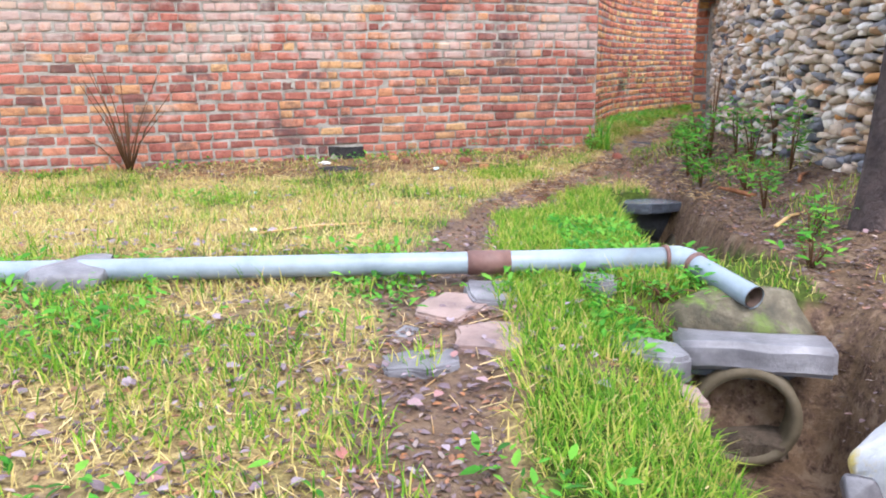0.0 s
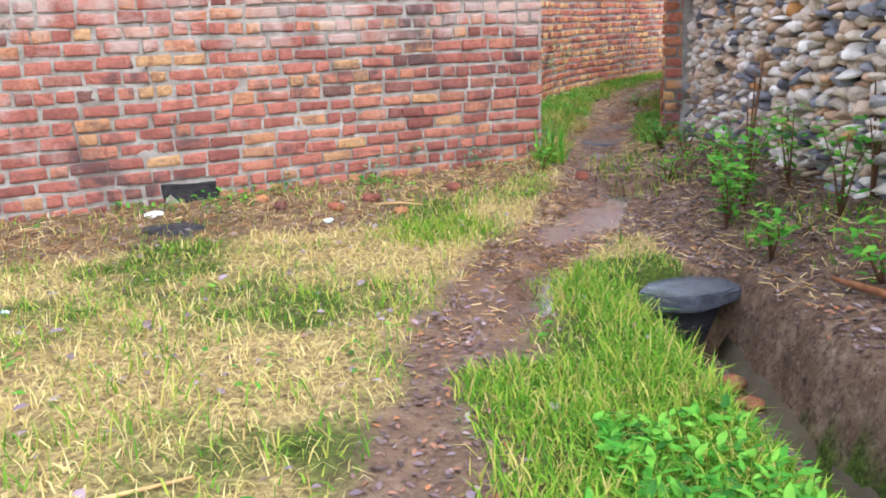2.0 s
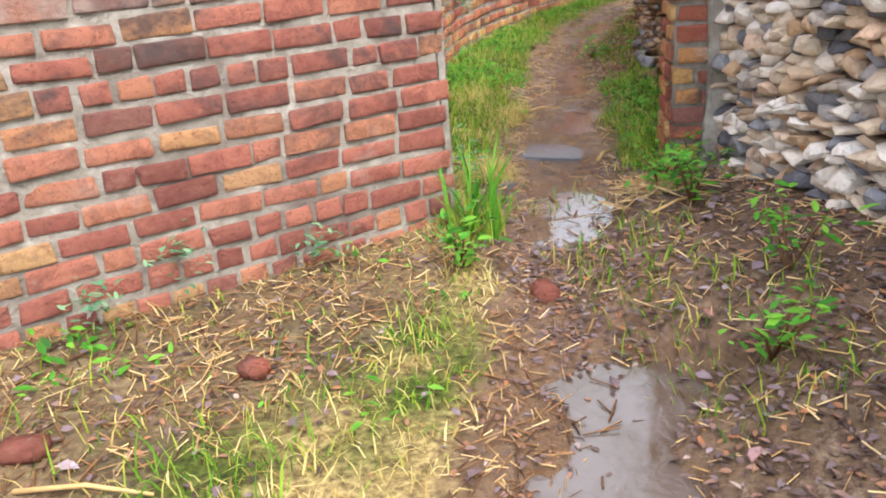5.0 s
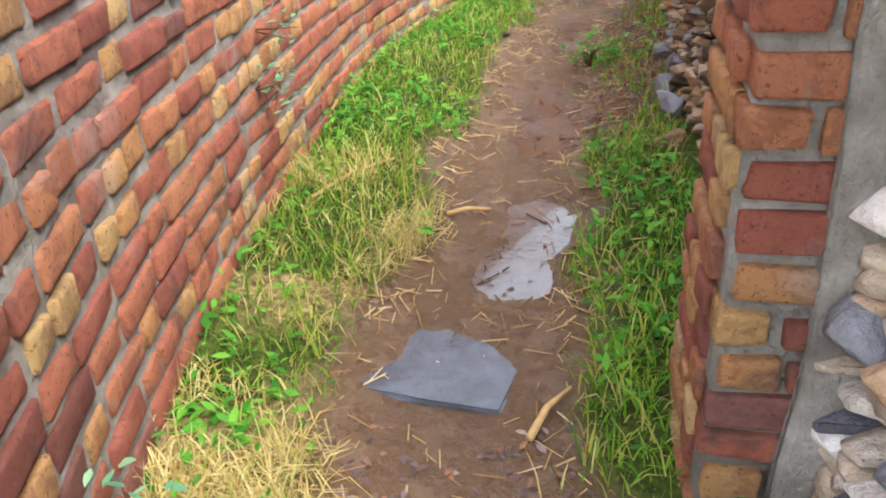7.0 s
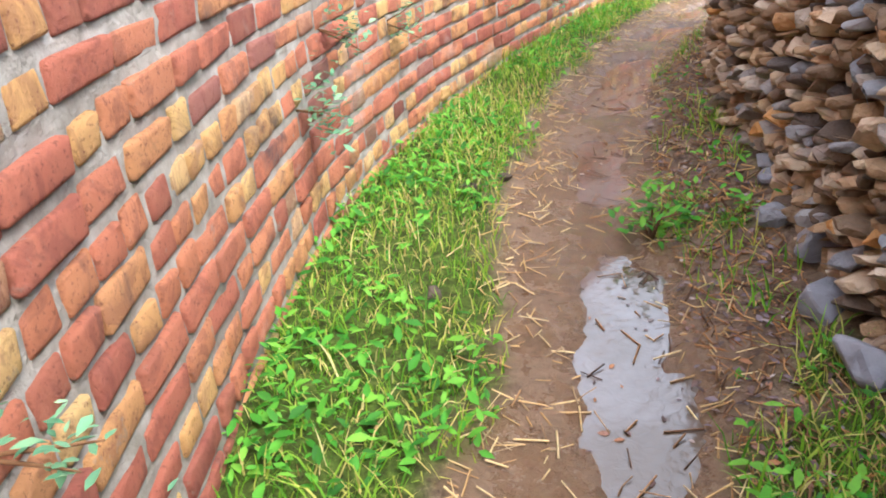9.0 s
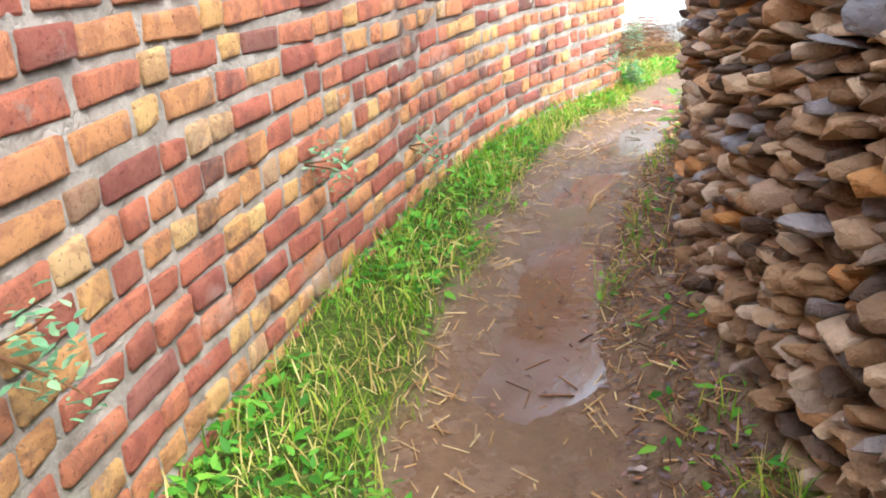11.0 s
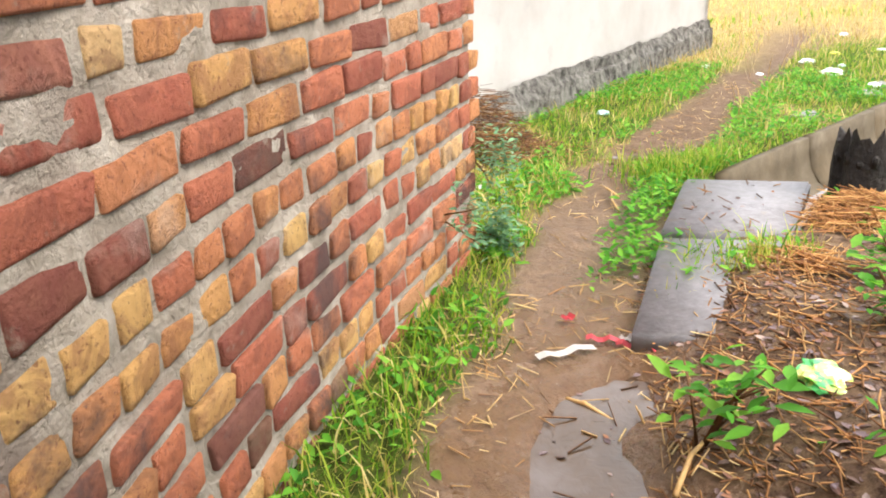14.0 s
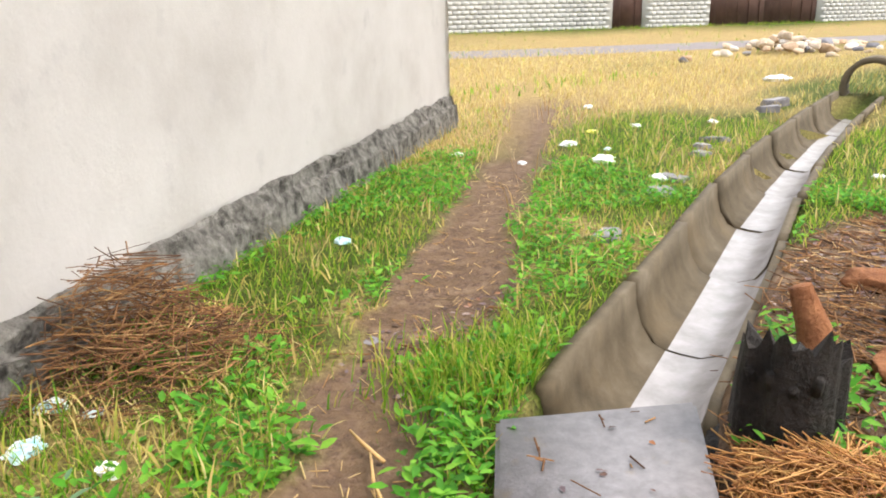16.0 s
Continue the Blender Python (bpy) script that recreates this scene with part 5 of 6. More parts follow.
def leaf_cloud(name, pts, size, mat, seed, parent=None, label="", up=0.6, long=1.8, kind="", cat=""):
    """Many small folded oval leaves at points, in one mesh."""
    rng = np.random.default_rng(seed)
    n = len(pts)
    a = rng.uniform(0, 2 * np.pi, n)
    tilt = rng.uniform(-0.4, 1.0, n) * up
    s = size * rng.uniform(0.5, 1.4, n)
    fwd = np.stack([np.cos(a) * np.cos(tilt), np.sin(a) * np.cos(tilt), np.sin(tilt)], -1)
    side = np.stack([-np.sin(a), np.cos(a), rng.uniform(-0.4, 0.4, n)], -1)
    nrm = np.cross(fwd, side)
    shape = [(0, 0, 0), (0.35, 0.36, 0.10), (0.35, -0.36, 0.10), (0.72, 0.27, 0.06), (0.72, -0.27, 0.06), (1.05, 0, -0.1), (0.38, 0, -0.02), (0.74, 0, -0.03)]
    verts = np.zeros((n, 8, 3))
    for k, (f, w, u) in enumerate(shape):
        verts[:, k] = pts + fwd * (f * s * long)[:, None] + side * (w * s)[:, None] + nrm * (u * s)[:, None]
    base = np.arange(n)[:, None] * 8
    loops = np.concatenate([base + np.array(f) for f in ((0, 6, 1), (0, 2, 6), (6, 7, 3, 1), (6, 2, 4, 7), (7, 5, 3), (7, 4, 5))], 1).ravel()
    sizes = np.tile([3, 3, 4, 4, 3, 3], n)
    me = mesh_arrays(name, verts.reshape(-1, 3), loops, sizes, mat)
    return put(name, me, parent, None, label, cat, "", kind)


RNG = np.random.default_rng(4)


def scatter(n, x0, x1, y0, y1, keep):
    x, y = RNG.uniform(x0, x1, n), RNG.uniform(y0, y1, n)
    ok = RNG.uniform(0, 1, n) < keep(x, y)
    x, y = x[ok], y[ok]
    return from_yard(np.stack([x, y, ground_z(x, y) - 0.008], -1))


def outside(x, y):
    """1 on open ground; 0 inside walls, the ditch, the channel and under the covers."""
    d = np.minimum.reduce([WALL_C.near(x, y) - 0.06, WALL_D.near(x, y) - 0.08])
    ok = d > 0
    xa = np.interp(y, [6.75, 9.69], [-6.6, 1.94])
    i = np.argsort(WALL_B.p[:, 1])
    xb = np.interp(y, WALL_B.p[i, 1], WALL_B.p[i, 0])
    ya = np.interp(x, [-6.6, -1.07, 1.94], [6.75, 8.65, 9.69])
    ok &= ~((x < 1.94) & (y > ya - 0.01) & (y < 9.69)) | (y > 19.6)
    ok &= ~((y > 9.69) & (y < 19.5) & (x < xb + 0.012))
    xe = np.interp(y, [4.4, 6.6, 8.3, 10.15, 10.7, 12, 13, 14.5, 16.2, 16.98, 17.26], [3.0, 3.0, 3.2, 3.36, 3.33, 3.36, 3.45, 3.72, 4.18, 4.66, 4.86])
    ok &= ~((y > 4.4) & (y < 17.26) & (x > xe - 0.03))
    yp = np.interp(x, [3.9, 6.75, 11.25], [19.85, 21.9, 24.75])
    ok &= ~((x > 3.0) & (x < 11.3) & (y > yp - 0.08))
    ok &= ~((DITCH.near(x, y) < 0.3) & ((y > 3.5) | (y < 3.0)) & (y < 6.35))
    ok &= ~((CHANNEL_LINE.near(x, y) < 0.3) & (x > 5.2))
    ok &= ~((np.abs(x - 3.2) < 0.17) & (np.abs(y - 10.5) < 0.24))
    return ok.astype(float)


def thin_mud(x, y):
    return (1 - mud_amount(x, y)) * outside(x, y)


def wet_clear(x, y):
    return np.clip((FOOTPATH.near(x, y) - 0.16) / 0.12, 0, 1)


# dry, flattened grass over the open ground
blades("dry_grass", scatter(60000, -5.5, 2.6, 1.2, 9.7, lambda x, y: thin_mud(x, y) * (1 - 0.75 * green_amount(x, y))), 0.075, 0.005, 1.25, DRY, "flattened straw-coloured dry grass", 1)
blades("dry_grass", scatter(26000, 1.8, 6.4, 9.3, 22.0, lambda x, y: thin_mud(x, y) * (1 - 0.7 * green_amount(x, y)) * wet_clear(x, y)), 0.085, 0.005, 1.0, DRY, "flattened straw-coloured dry grass", 2)
blades("dry_grass", scatter(46000, 5.0, 24, 19.3, 36, lambda x, y: thin_mud(x, y) * (1 - 0.7 * green_amount(x, y)) * np.clip(1.5 - np.hypot(x - 6, y - 20) / 18, 0.15, 1)), 0.13, 0.009, 0.8, DRY, "dry field grass", 3)
blades("dry_mat", scatter(22000, 1.75, 2.5, 9.2, 12.2, lambda x, y: thin_mud(x, y) * wet_clear(x, y) * np.clip((fbm(x * 2.1, y * 2.1, 181) - 0.36) / 0.1, 0, 1) * np.clip((12.2 - y) / 0.8, 0, 1)), 0.12, 0.0045, 1.25, DRY, "matted straw-coloured grass at the mouth of the lane", 36)
# green grass
blades("green_grass", scatter(60000, -5.5, 2.6, 1.0, 9.7, lambda x, y: thin_mud(x, y) * (0.06 + 0.94 * green_amount(x, y)) * 0.9), 0.07, 0.0055, 0.95, GRASS, "short bright green grass", 5)
blades("green_grass", scatter(90000, 1.6, 6.2, 9.3, 20.6, lambda x, y: thin_mud(x, y) * (0.15 + 0.85 * green_amount(x, y)) * wet_clear(x, y)), 0.075, 0.005, 0.8, GRASS, "bright green grass along the lane", 6)
blades("green_grass", scatter(80000, 4.6, 13, 18.6, 25.5, lambda x, y: thin_mud(x, y) * (0.25 + 0.75 * green_amount(x, y)) * wet_clear(x, y) * np.clip(1.4 - np.hypot(x - 6, y - 20) / 8, 0.2, 1)), 0.075, 0.0055, 0.8, GRASS, "green grass beside the path", 7)
blades("green_grass", scatter(22000, 10, 50, 26, 46, lambda x, y: outside(x, y) * np.where((y + 0.4 * x > 54.5) | (y + 0.44 * x < 34), 1.0, 0.03)), 0.16, 0.02, 0.6, GRASS, "green grass strip along the far wall", 8)
blades("grass_clumps", scatter(34000, 1.6, 6.4, 9.8, 21.5, lambda x, y: thin_mud(x, y) * wet_clear(x, y) * np.clip((fbm(x * 2.4, y * 2.4, 121) - 0.52) / 0.05, 0, 1)), 0.15, 0.0055, 0.85, GRASS, "taller green grass clumps in the verge", 16)
blades("dry_clumps", scatter(16000, 1.6, 6.4, 9.4, 21.5, lambda x, y: thin_mud(x, y) * wet_clear(x, y) * np.clip((fbm(x * 1.9, y * 1.9, 125) - 0.52) / 0.05, 0, 1)), 0.12, 0.005, 1.05, DRY, "straw-coloured dead grass in the verge", 17)
blades("yard_clumps", scatter(16000, -5, 1.8, 1.2, 9.6, lambda x, y: thin_mud(x, y) * np.clip((fbm(x * 2.1, y * 2.1, 127) - 0.55) / 0.05, 0, 1)), 0.12, 0.0055, 0.85, GRASS, "bright green grass clumps in the dry yard", 18)
blades("verge_grass", scatter(26000, 0.5, 1.55, 0.3, 5.2, lambda x, y: np.clip((x - 0.5 + 0.25 * (fbm(x * 3, y * 3, 151) - 0.5)) / 0.12, 0, 1) * (DITCH.near(x, y) > 0.24) * np.clip((fbm(x * 2.2, y * 2.2, 152) - 0.3) / 0.1, 0.1, 1)), 0.085, 0.006, 0.9, GRASS, "bright yellow-green grass between the path and the ditch", 19)
blades("yard_tufts", scatter(20000, -3.2, 0.3, 0.3, 3.7, lambda x, y: outside(x, y) * np.clip((fbm(x * 1.8, y * 1.8, 153) - 0.57) / 0.04, 0, 1)), 0.085, 0.006, 0.9, GRASS, "bright green grass patches in the dead leaves", 20)
blades("ditch_grass", scatter(9000, 1.0, 1.6, 2.2, 6.4, lambda x, y: np.clip(1 - np.abs(x - 1.32) / 0.26, 0, 1) * (y > 4.25)), 0.12, 0.006, 1.0, GRASS, "long green grass hanging over the ditch", 9)
blades("bank_grass", scatter(5000, 2.2, 3.4, 2.6, 10.2, lambda x, y: outside(x, y) * np.clip((fbm(x * 2, y * 2, 81) - 0.55) / 0.06, 0, 1)), 0.09, 0.006, 0.8, GRASS, "sparse green grass on the bank", 10)
blades("lane_grass", scatter(26000, 2.7, 5.4, 10.4, 18.0, lambda x, y: outside(x, y) * (x > FOOT_X(y) + 0.3) * np.clip((fbm(x * 1.8, y * 1.8, 84) - 0.46) / 0.1, 0, 1) * np.interp(y, [10.4, 12.6, 13.2, 18], [1, 1, 0.35, 0.3])), 0.11, 0.006, 0.8, GRASS, "dark green grass at the foot of the stone wall", 11)
for x, y, n, h in ((0.75, 7.35, 1500, 0.07), (2.0, 9.5, 150, 0.2), (6.75, 20.0, 1500, 0.13)):
    r = 0.28 if n > 600 else 0.1
    q = RNG.normal(0, 1, (n, 2)) * r * 0.6
    p3 = np.stack([x + q[:, 0], y + q[:, 1]], -1)
    p3 = np.c_[p3, ground_z(p3[:, 0], p3[:, 1]) - 0.01][outside(p3[:, 0], p3[:, 1]) > 0]
    blades("grass_tuft", from_yard(p3), h, 0.009 if n < 600 else 0.006, 0.6, GRASS, "dense green grass tuft", int(x * 100), kind="")
# broad-leaved weeds
weed_pts = np.concatenate([
    scatter(5000, 5.3, 6.6, 18.95, 20.2, lambda x, y: outside(x, y) * np.clip(1 - np.abs(x - 5.08 - (y - 18.47) * 0.98) / 0.22, 0, 1)),
    scatter(9000, -3.5, 1.2, 0.8, 3.8, lambda x, y: outside(x, y) * np.clip((fbm(x * 1.6, y * 1.6, 191) - 0.55) / 0.05, 0, 1)),
    scatter(16000, 1.7, 4.8, 9.8, 18.4, lambda x, y: outside(x, y) * np.clip((fbm(x * 1.4, y * 1.4, 192) - 0.4) / 0.08, 0, 1) * np.clip(1 - (WALL_B.near(x, y) - 0.04) / 0.28, 0, 1)),
    scatter(9000, -5, 2.0, 1.2, 9.6, lambda x, y: thin_mud(x, y) * np.clip((fbm(x * 1.7, y * 1.7, 91) - 0.62) / 0.05, 0, 1)),
    scatter(9000, -5, 2.0, 6.6, 9.7, lambda x, y: outside(x, y) * np.clip((fbm(x * 2.2, y * 2.2, 92) - 0.5) / 0.05, 0, 1) * (y > np.interp(x, [-5, 1.94], [7.0, 9.4]) - 0.25)),
    scatter(42000, 1.7, 6.2, 10.4, 21.6, lambda x, y: thin_mud(x, y) * wet_clear(x, y) * np.clip((fbm(x * 1.9, y * 1.9, 93) - 0.42) / 0.08, 0, 1)),
    scatter(30000, 5.0, 10, 19.0, 23.5, lambda x, y: thin_mud(x, y) * np.clip((fbm(x * 1.5, y * 1.5, 94) - 0.43) / 0.08, 0, 1)),
    scatter(15000, 6.6, 11.5, 17.8, 21.0, lambda x, y: outside(x, y) * np.clip((fbm(x * 1.5, y * 1.5, 95) - 0.5) / 0.06, 0, 1)),
    scatter(3500, 2.7, 5.3, 10.4, 17.8, lambda x, y: outside(x, y) * (x > FOOT_X(y) + 0.3) * np.clip((fbm(x * 2.0, y * 2.0, 96) - 0.56) / 0.05, 0, 1)),
    scatter(5000, 0.9, 1.55, 2.4, 4.6, lambda x, y: np.clip((fbm(x * 2.6, y * 2.6, 97) - 0.42) / 0.06, 0, 1) * outside(x, y))])
weed_pts[:, 2] += RNG.uniform(0.0, 0.075, len(weed_pts))
leaf_cloud("ground_weeds", weed_pts, 0.026, WEED, 12, None, "low broad-leaved green weeds", 0.7, 1.7, "stuff", "weeds")


def leafy_plant(x, y, h, leaves, size, label, seed, mat=WEED, spread=0.16, lean=(0, 0), bare=0.25):
    rnd = random.Random(seed)
    z0 = gz1(x, y)
    ob = put("leafy_plant", None, None, pose(x, y, z0 - 0.01), label, "plant")
    tips = []
    for k in range(rnd.randint(3, 5)):
        a = rnd.uniform(0, 6.28)
        top_p = Vector((math.cos(a) * spread * rnd.uniform(0.4, 1) + lean[0], math.sin(a) * spread * rnd.uniform(0.4, 1) + lean[1], h * rnd.uniform(0.6, 1)))
        midp = top_p * 0.5 + Vector((rnd.uniform(-0.03, 0.03), rnd.uniform(-0.03, 0.03), 0.04))
        part("stem", tube_bm([(0, 0, 0), midp, top_p], [0.007, 0.005, 0.002], 6), TWIG, ob)
        tips.append((midp, top_p))
    pts = []
    for k in range(leaves):
        a, b_ = rnd.choice(tips)
        f = rnd.uniform(bare, 1.05)
        p = (Vector((0, 0, 0)).lerp(a, f * 2) if f < 0.5 else a.lerp(b_, f * 2 - 1))
        pts.append(p + Vector((rnd.gauss(0, 1), rnd.gauss(0, 1), rnd.gauss(0, 0.7))) * spread * 0.3)
    leaf_cloud("foliage", np.array([tuple(p) for p in pts]), size, mat, seed, ob)
    return ob


k = 0
for x, y, h, n, size in [(2.35, 6.75, 0.5, 130, 0.04), (2.55, 6.95, 0.55, 120, 0.04), (2.6, 7.5, 0.42, 90, 0.035), (2.85, 7.0, 0.5, 90, 0.035), (2.3, 6.15, 0.32, 90, 0.035), (2.75, 6.3, 0.55, 110, 0.035),
                         (2.45, 5.5, 0.3, 70, 0.035), (2.8, 5.6, 0.6, 120, 0.035), (2.75, 8.3, 0.3, 60, 0.03), (2.5, 8.0, 0.22, 60, 0.03), (2.32, 4.75, 0.3, 80, 0.035), (2.2, 3.75, 0.25, 90, 0.03),
                         (2.05, 3.35, 0.2, 60, 0.03), (1.12, 3.0, 0.06, 80, 0.02), (1.25, 2.95, 0.08, 80, 0.02), (0.98, 2.85, 0.06, 60, 0.02), (1.85, 9.2, 0.25, 60, 0.035), (2.9, 9.2, 0.25, 90, 0.03),
                         (2.85, 9.75, 0.22, 90, 0.028), (3.0, 9.95, 0.24, 80, 0.028), (4.66, 17.2, 0.2, 45, 0.04), (5.0, 17.95, 0.3, 70, 0.035), (5.75, 18.0, 0.22, 90, 0.035), (6.15, 18.3, 0.2, 90, 0.035), (3.1, 13.6, 0.18, 80, 0.028)]:
    k += 1
    leafy_plant(x, y, h, n, size, "bright green leafy plant on the leaf-strewn bank" if y < 10 else "green leafy plant in the mud beside the lane", 300 + k)
# dead shrub against the south wall and bare saplings
for x, y, h, n, lab in [(-3.15, 7.75, 1.35, 18, "leafless dry shrub against the brick wall"), (2.66, 7.15, 1.05, 4, "bare dark sapling on the bank"), (2.95, 6.35, 1.25, 4, "bare dark sapling on the bank")]:
    rnd = random.Random(int(h * 100))
    ob = put("dry_shrub", None, None, pose(x, y, gz1(x, y) - 0.02), lab, "shrub")
    for q in range(n):
        a = rnd.uniform(0, 6.28)
        r = rnd.uniform(0.15, 0.75) * (h if n > 6 else 0.18)
        hh = h * rnd.uniform(0.35, 1)
        part("branch", tube_bm([(0, 0, 0), (math.cos(a) * r * 0.35, math.sin(a) * r * 0.2, hh * 0.5), (math.cos(a) * r * 0.8, math.sin(a) * r * 0.35, hh * 0.85), (math.cos(a) * r, math.sin(a) * r * 0.4, hh)], [0.011, 0.007, 0.004, 0.002], 6), TWIG, ob)
# weeds rooted in the brick joints of the lane wall
for s, z, n, size in [(2.05, 0.62, 20, 0.016), (2.0, 0.42, 28, 0.017), (4.2, 0.75, 45, 0.018), (3.85, 0.55, 60, 0.02), (5.0, 0.62, 40, 0.018), (6.4, 0.55, 40, 0.018), (7.4, 0.35, 40, 0.018), (10.75, 0.42, 130, 0.017), (10.85, 0.12, 170, 0.02), (10.3, 0.3, 40, 0.02), (0.35, 0.1, 30, 0.02)]:
    x, y, dx, dy = WALL_B.at(s)
    ob = put("wall_weed", None, None, pose(x + dy * 0.02, y - dx * 0.02, z), "grey-green weed rooted in the brick joints", "plant", "weeds in the wall")
    rnd = random.Random(int(s * 77))
    pts = []
    for q in range(n * 2):
        f = rnd.random()
        pts.append((dy * (0.04 + 0.10 * f) + rnd.gauss(0, 0.028), -dx * (0.04 + 0.10 * f) + rnd.gauss(0, 0.028), rnd.gauss(0.02, 0.06) - 0.05 * f))
    leaf_cloud("foliage", np.array(pts), size, WALL_WEED, int(s * 13), ob)
    for q in range(2):
        tip = Vector(pts[q])
        part("stem", tube_bm([(-dy * 0.03, dx * 0.03, 0), tip * 0.6, tip], [0.004, 0.003, 0.0015], 5), TWIG, ob)
for x, y, z in ((0.75, 9.25, 0.12), (0.45, 9.1, 0.05), (1.3, 9.42, 0.02), (-0.3, 8.9, 0.0)):
    ob = put("wall_weed", None, None, pose(x, y, z), "small grey-green weed at the foot of the brick wall", "plant", "weeds in the wall")
    rnd = random.Random(int(x * 31) + 9)
    leaf_cloud("foliage", np.array([(rnd.gauss(0, 0.05), rnd.gauss(-0.03, 0.03), rnd.gauss(0.0, 0.05)) for q in range(60)]), 0.022, WALL_WEED, 5, ob)
# long grass blades at the corner of the walls
q = RNG.normal(0, 0.05, (34, 2))
corner = np.stack([2.06 + q[:, 0], 9.55 + q[:, 1]], -1)
blades("corner_grass", from_yard(np.c_[corner, ground_z(corner[:, 0], corner[:, 1])]), 0.42, 0.016, 0.5, WEED, "tall green grass blades at the wall corner", 77, kind="")
# brown dry weeds in the field
field = scatter(1100, 8.5, 20, 21.5, 29, lambda x, y: outside(x, y) * np.clip((fbm(x * 0.8, y * 0.8, 99) - 0.48) / 0.08, 0, 1))
blades("dry_weeds", field, 0.28, 0.006, 0.5, STRAW, "standing brown dry weeds in the field", 15)

# ---- litter: straw, leaves ----
def sticks(name, pts, length, width, mat, label, seed):
    rng = np.random.default_rng(seed)
    n = len(pts)
    a = rng.uniform(0, np.pi, n)
    l_, w = length * rng.uniform(0.3, 1.5, n), width * rng.uniform(0.6, 1.5, n)
    d, sd = np.stack([np.cos(a), np.sin(a)], -1), np.stack([-np.sin(a), np.cos(a)], -1)
    verts = np.zeros((n, 6, 3))
    tip = rng.uniform(-0.006, 0.02, n)
    for k, (f, sgn, up_) in enumerate(((-0.5, -1, 0), (-0.5, 1, 0), (-0.5, 0, 1), (0.5, -1, 0), (0.5, 1, 0), (0.5, 0, 1))):
        verts[:, k, :2] = pts[:, :2] + d * (l_ * f)[:, None] + sd * (w * 0.5 * sgn)[:, None]
        verts[:, k, 2] = pts[:, 2] + 0.012 + up_ * w * 0.7 + (tip if f > 0 else 0)
    base = np.arange(n)[:, None] * 6
    loops = np.concatenate([base + np.array(f) for f in ((0, 3, 5, 2), (1, 2, 5, 4), (0, 1, 4, 3))], 1).ravel()
    return put(name, mesh_arrays(name, verts.reshape(-1, 3), loops, np.full(n * 3, 4), mat), None, None, label, "straw", "", "stuff")


def wet_mud(x, y):
    return mud_amount(x, y) * outside(x, y)


sticks("straw_litter", scatter(4200, 0.6, 3.4, 5.5, 11.2, lambda x, y: wet_mud(x, y) * (0.35 + 0.65 * (np.abs(FOOTPATH.near(x, y)) > 0.2))), 0.055, 0.004, STRAW, "wet straw scattered on the mud", 21)
sticks("straw_litter", scatter(9000, 2.0, 5.6, 11, 19, lambda x, y: outside(x, y) * np.exp(-((FOOTPATH.near(x, y) - 0.26) / 0.16) ** 2)), 0.065, 0.0045, STRAW, "wet straw along the path's edge", 22)
sticks("straw_litter", scatter(1000, -4, 1.6, 7.0, 9.4, lambda x, y: mud_amount(x, y) * outside(x, y)), 0.09, 0.004, STRAW, "dry stalks beside the brick wall", 23)
sticks("straw_litter", scatter(2200, 5.0, 9.5, 18, 22.6, lambda x, y: mud_amount(x, y) * outside(x, y)), 0.05, 0.0035, STRAW, "straw on the trodden path", 24)
sticks("straw_litter", scatter(15000, 2.7, 6.0, 11.8, 19.0, lambda x, y: outside(x, y) * (x > FOOT_X(y) + 0.28)), 0.06, 0.0045, TWIG, "dark wet straw matted on the mud", 26)
sticks("straw_litter", scatter(9000, 2.7, 6.0, 11.8, 19.0, lambda x, y: outside(x, y) * (x > FOOT_X(y) + 0.3) * np.clip((fbm(x * 2, y * 2, 161) - 0.4) / 0.1, 0, 1)), 0.06, 0.004, ORANGE_STRAW, "red-brown wet straw matted on the mud", 32)
sticks("straw_litter", scatter(9000, 6.6, 11.5, 17.0, 20.4, lambda x, y: outside(x, y) * mud_amount(x, y)), 0.10, 0.005, TWIG, "red-brown straw and roots on the earth", 27)
sticks("straw_litter", scatter(9000, -5, 1.9, 6.4, 9.5, lambda x, y: mud_amount(x, y) * outside(x, y)), 0.09, 0.004, TWIG, "brown dead stalks beside the brick wall", 28)
sticks("straw_litter", scatter(900, -3, 1.2, 1.2, 3.8, lambda x, y: outside(x, y)), 0.06, 0.004, STRAW, "dry stalks in the grass", 25)
leaves_pts = np.concatenate([scatter(11000, 2.0, 3.3, 3.2, 10.1, lambda x, y: outside(x, y) * 0.95), scatter(4500, -0.2, 0.75, 0.8, 6.5, lambda x, y: mud_amount(x, y)), scatter(9000, -4.5, 2.4, 5.2, 9.4, lambda x, y: outside(x, y) * (0.25 + 0.75 * mud_amount(x, y))), scatter(9000, -3.0, 0.5, 0.6, 3.6, lambda x, y: outside(x, y) * np.clip((fbm(x * 2.2, y * 2.2, 141) - 0.42) / 0.1, 0.1, 1)), scatter(2500, 1.9, 3.2, 1.2, 3.3, lambda x, y: outside(x, y)), scatter(9000, 6.4, 11.5, 17.2, 20.6, lambda x, y: outside(x, y) * mud_amount(x, y)),
                            scatter(4200, 0.6, 3.3, 6.5, 10.6, wet_mud), scatter(16000, 2.7, 6.2, 12.0, 19, lambda x, y: outside(x, y) * (x > FOOT_X(y) + 0.25)), scatter(2500, 6.6, 9.5, 17.5, 19.6, lambda x, y: outside(x, y) * 0.8)])
leaves_pts[:, 2] += 0.012
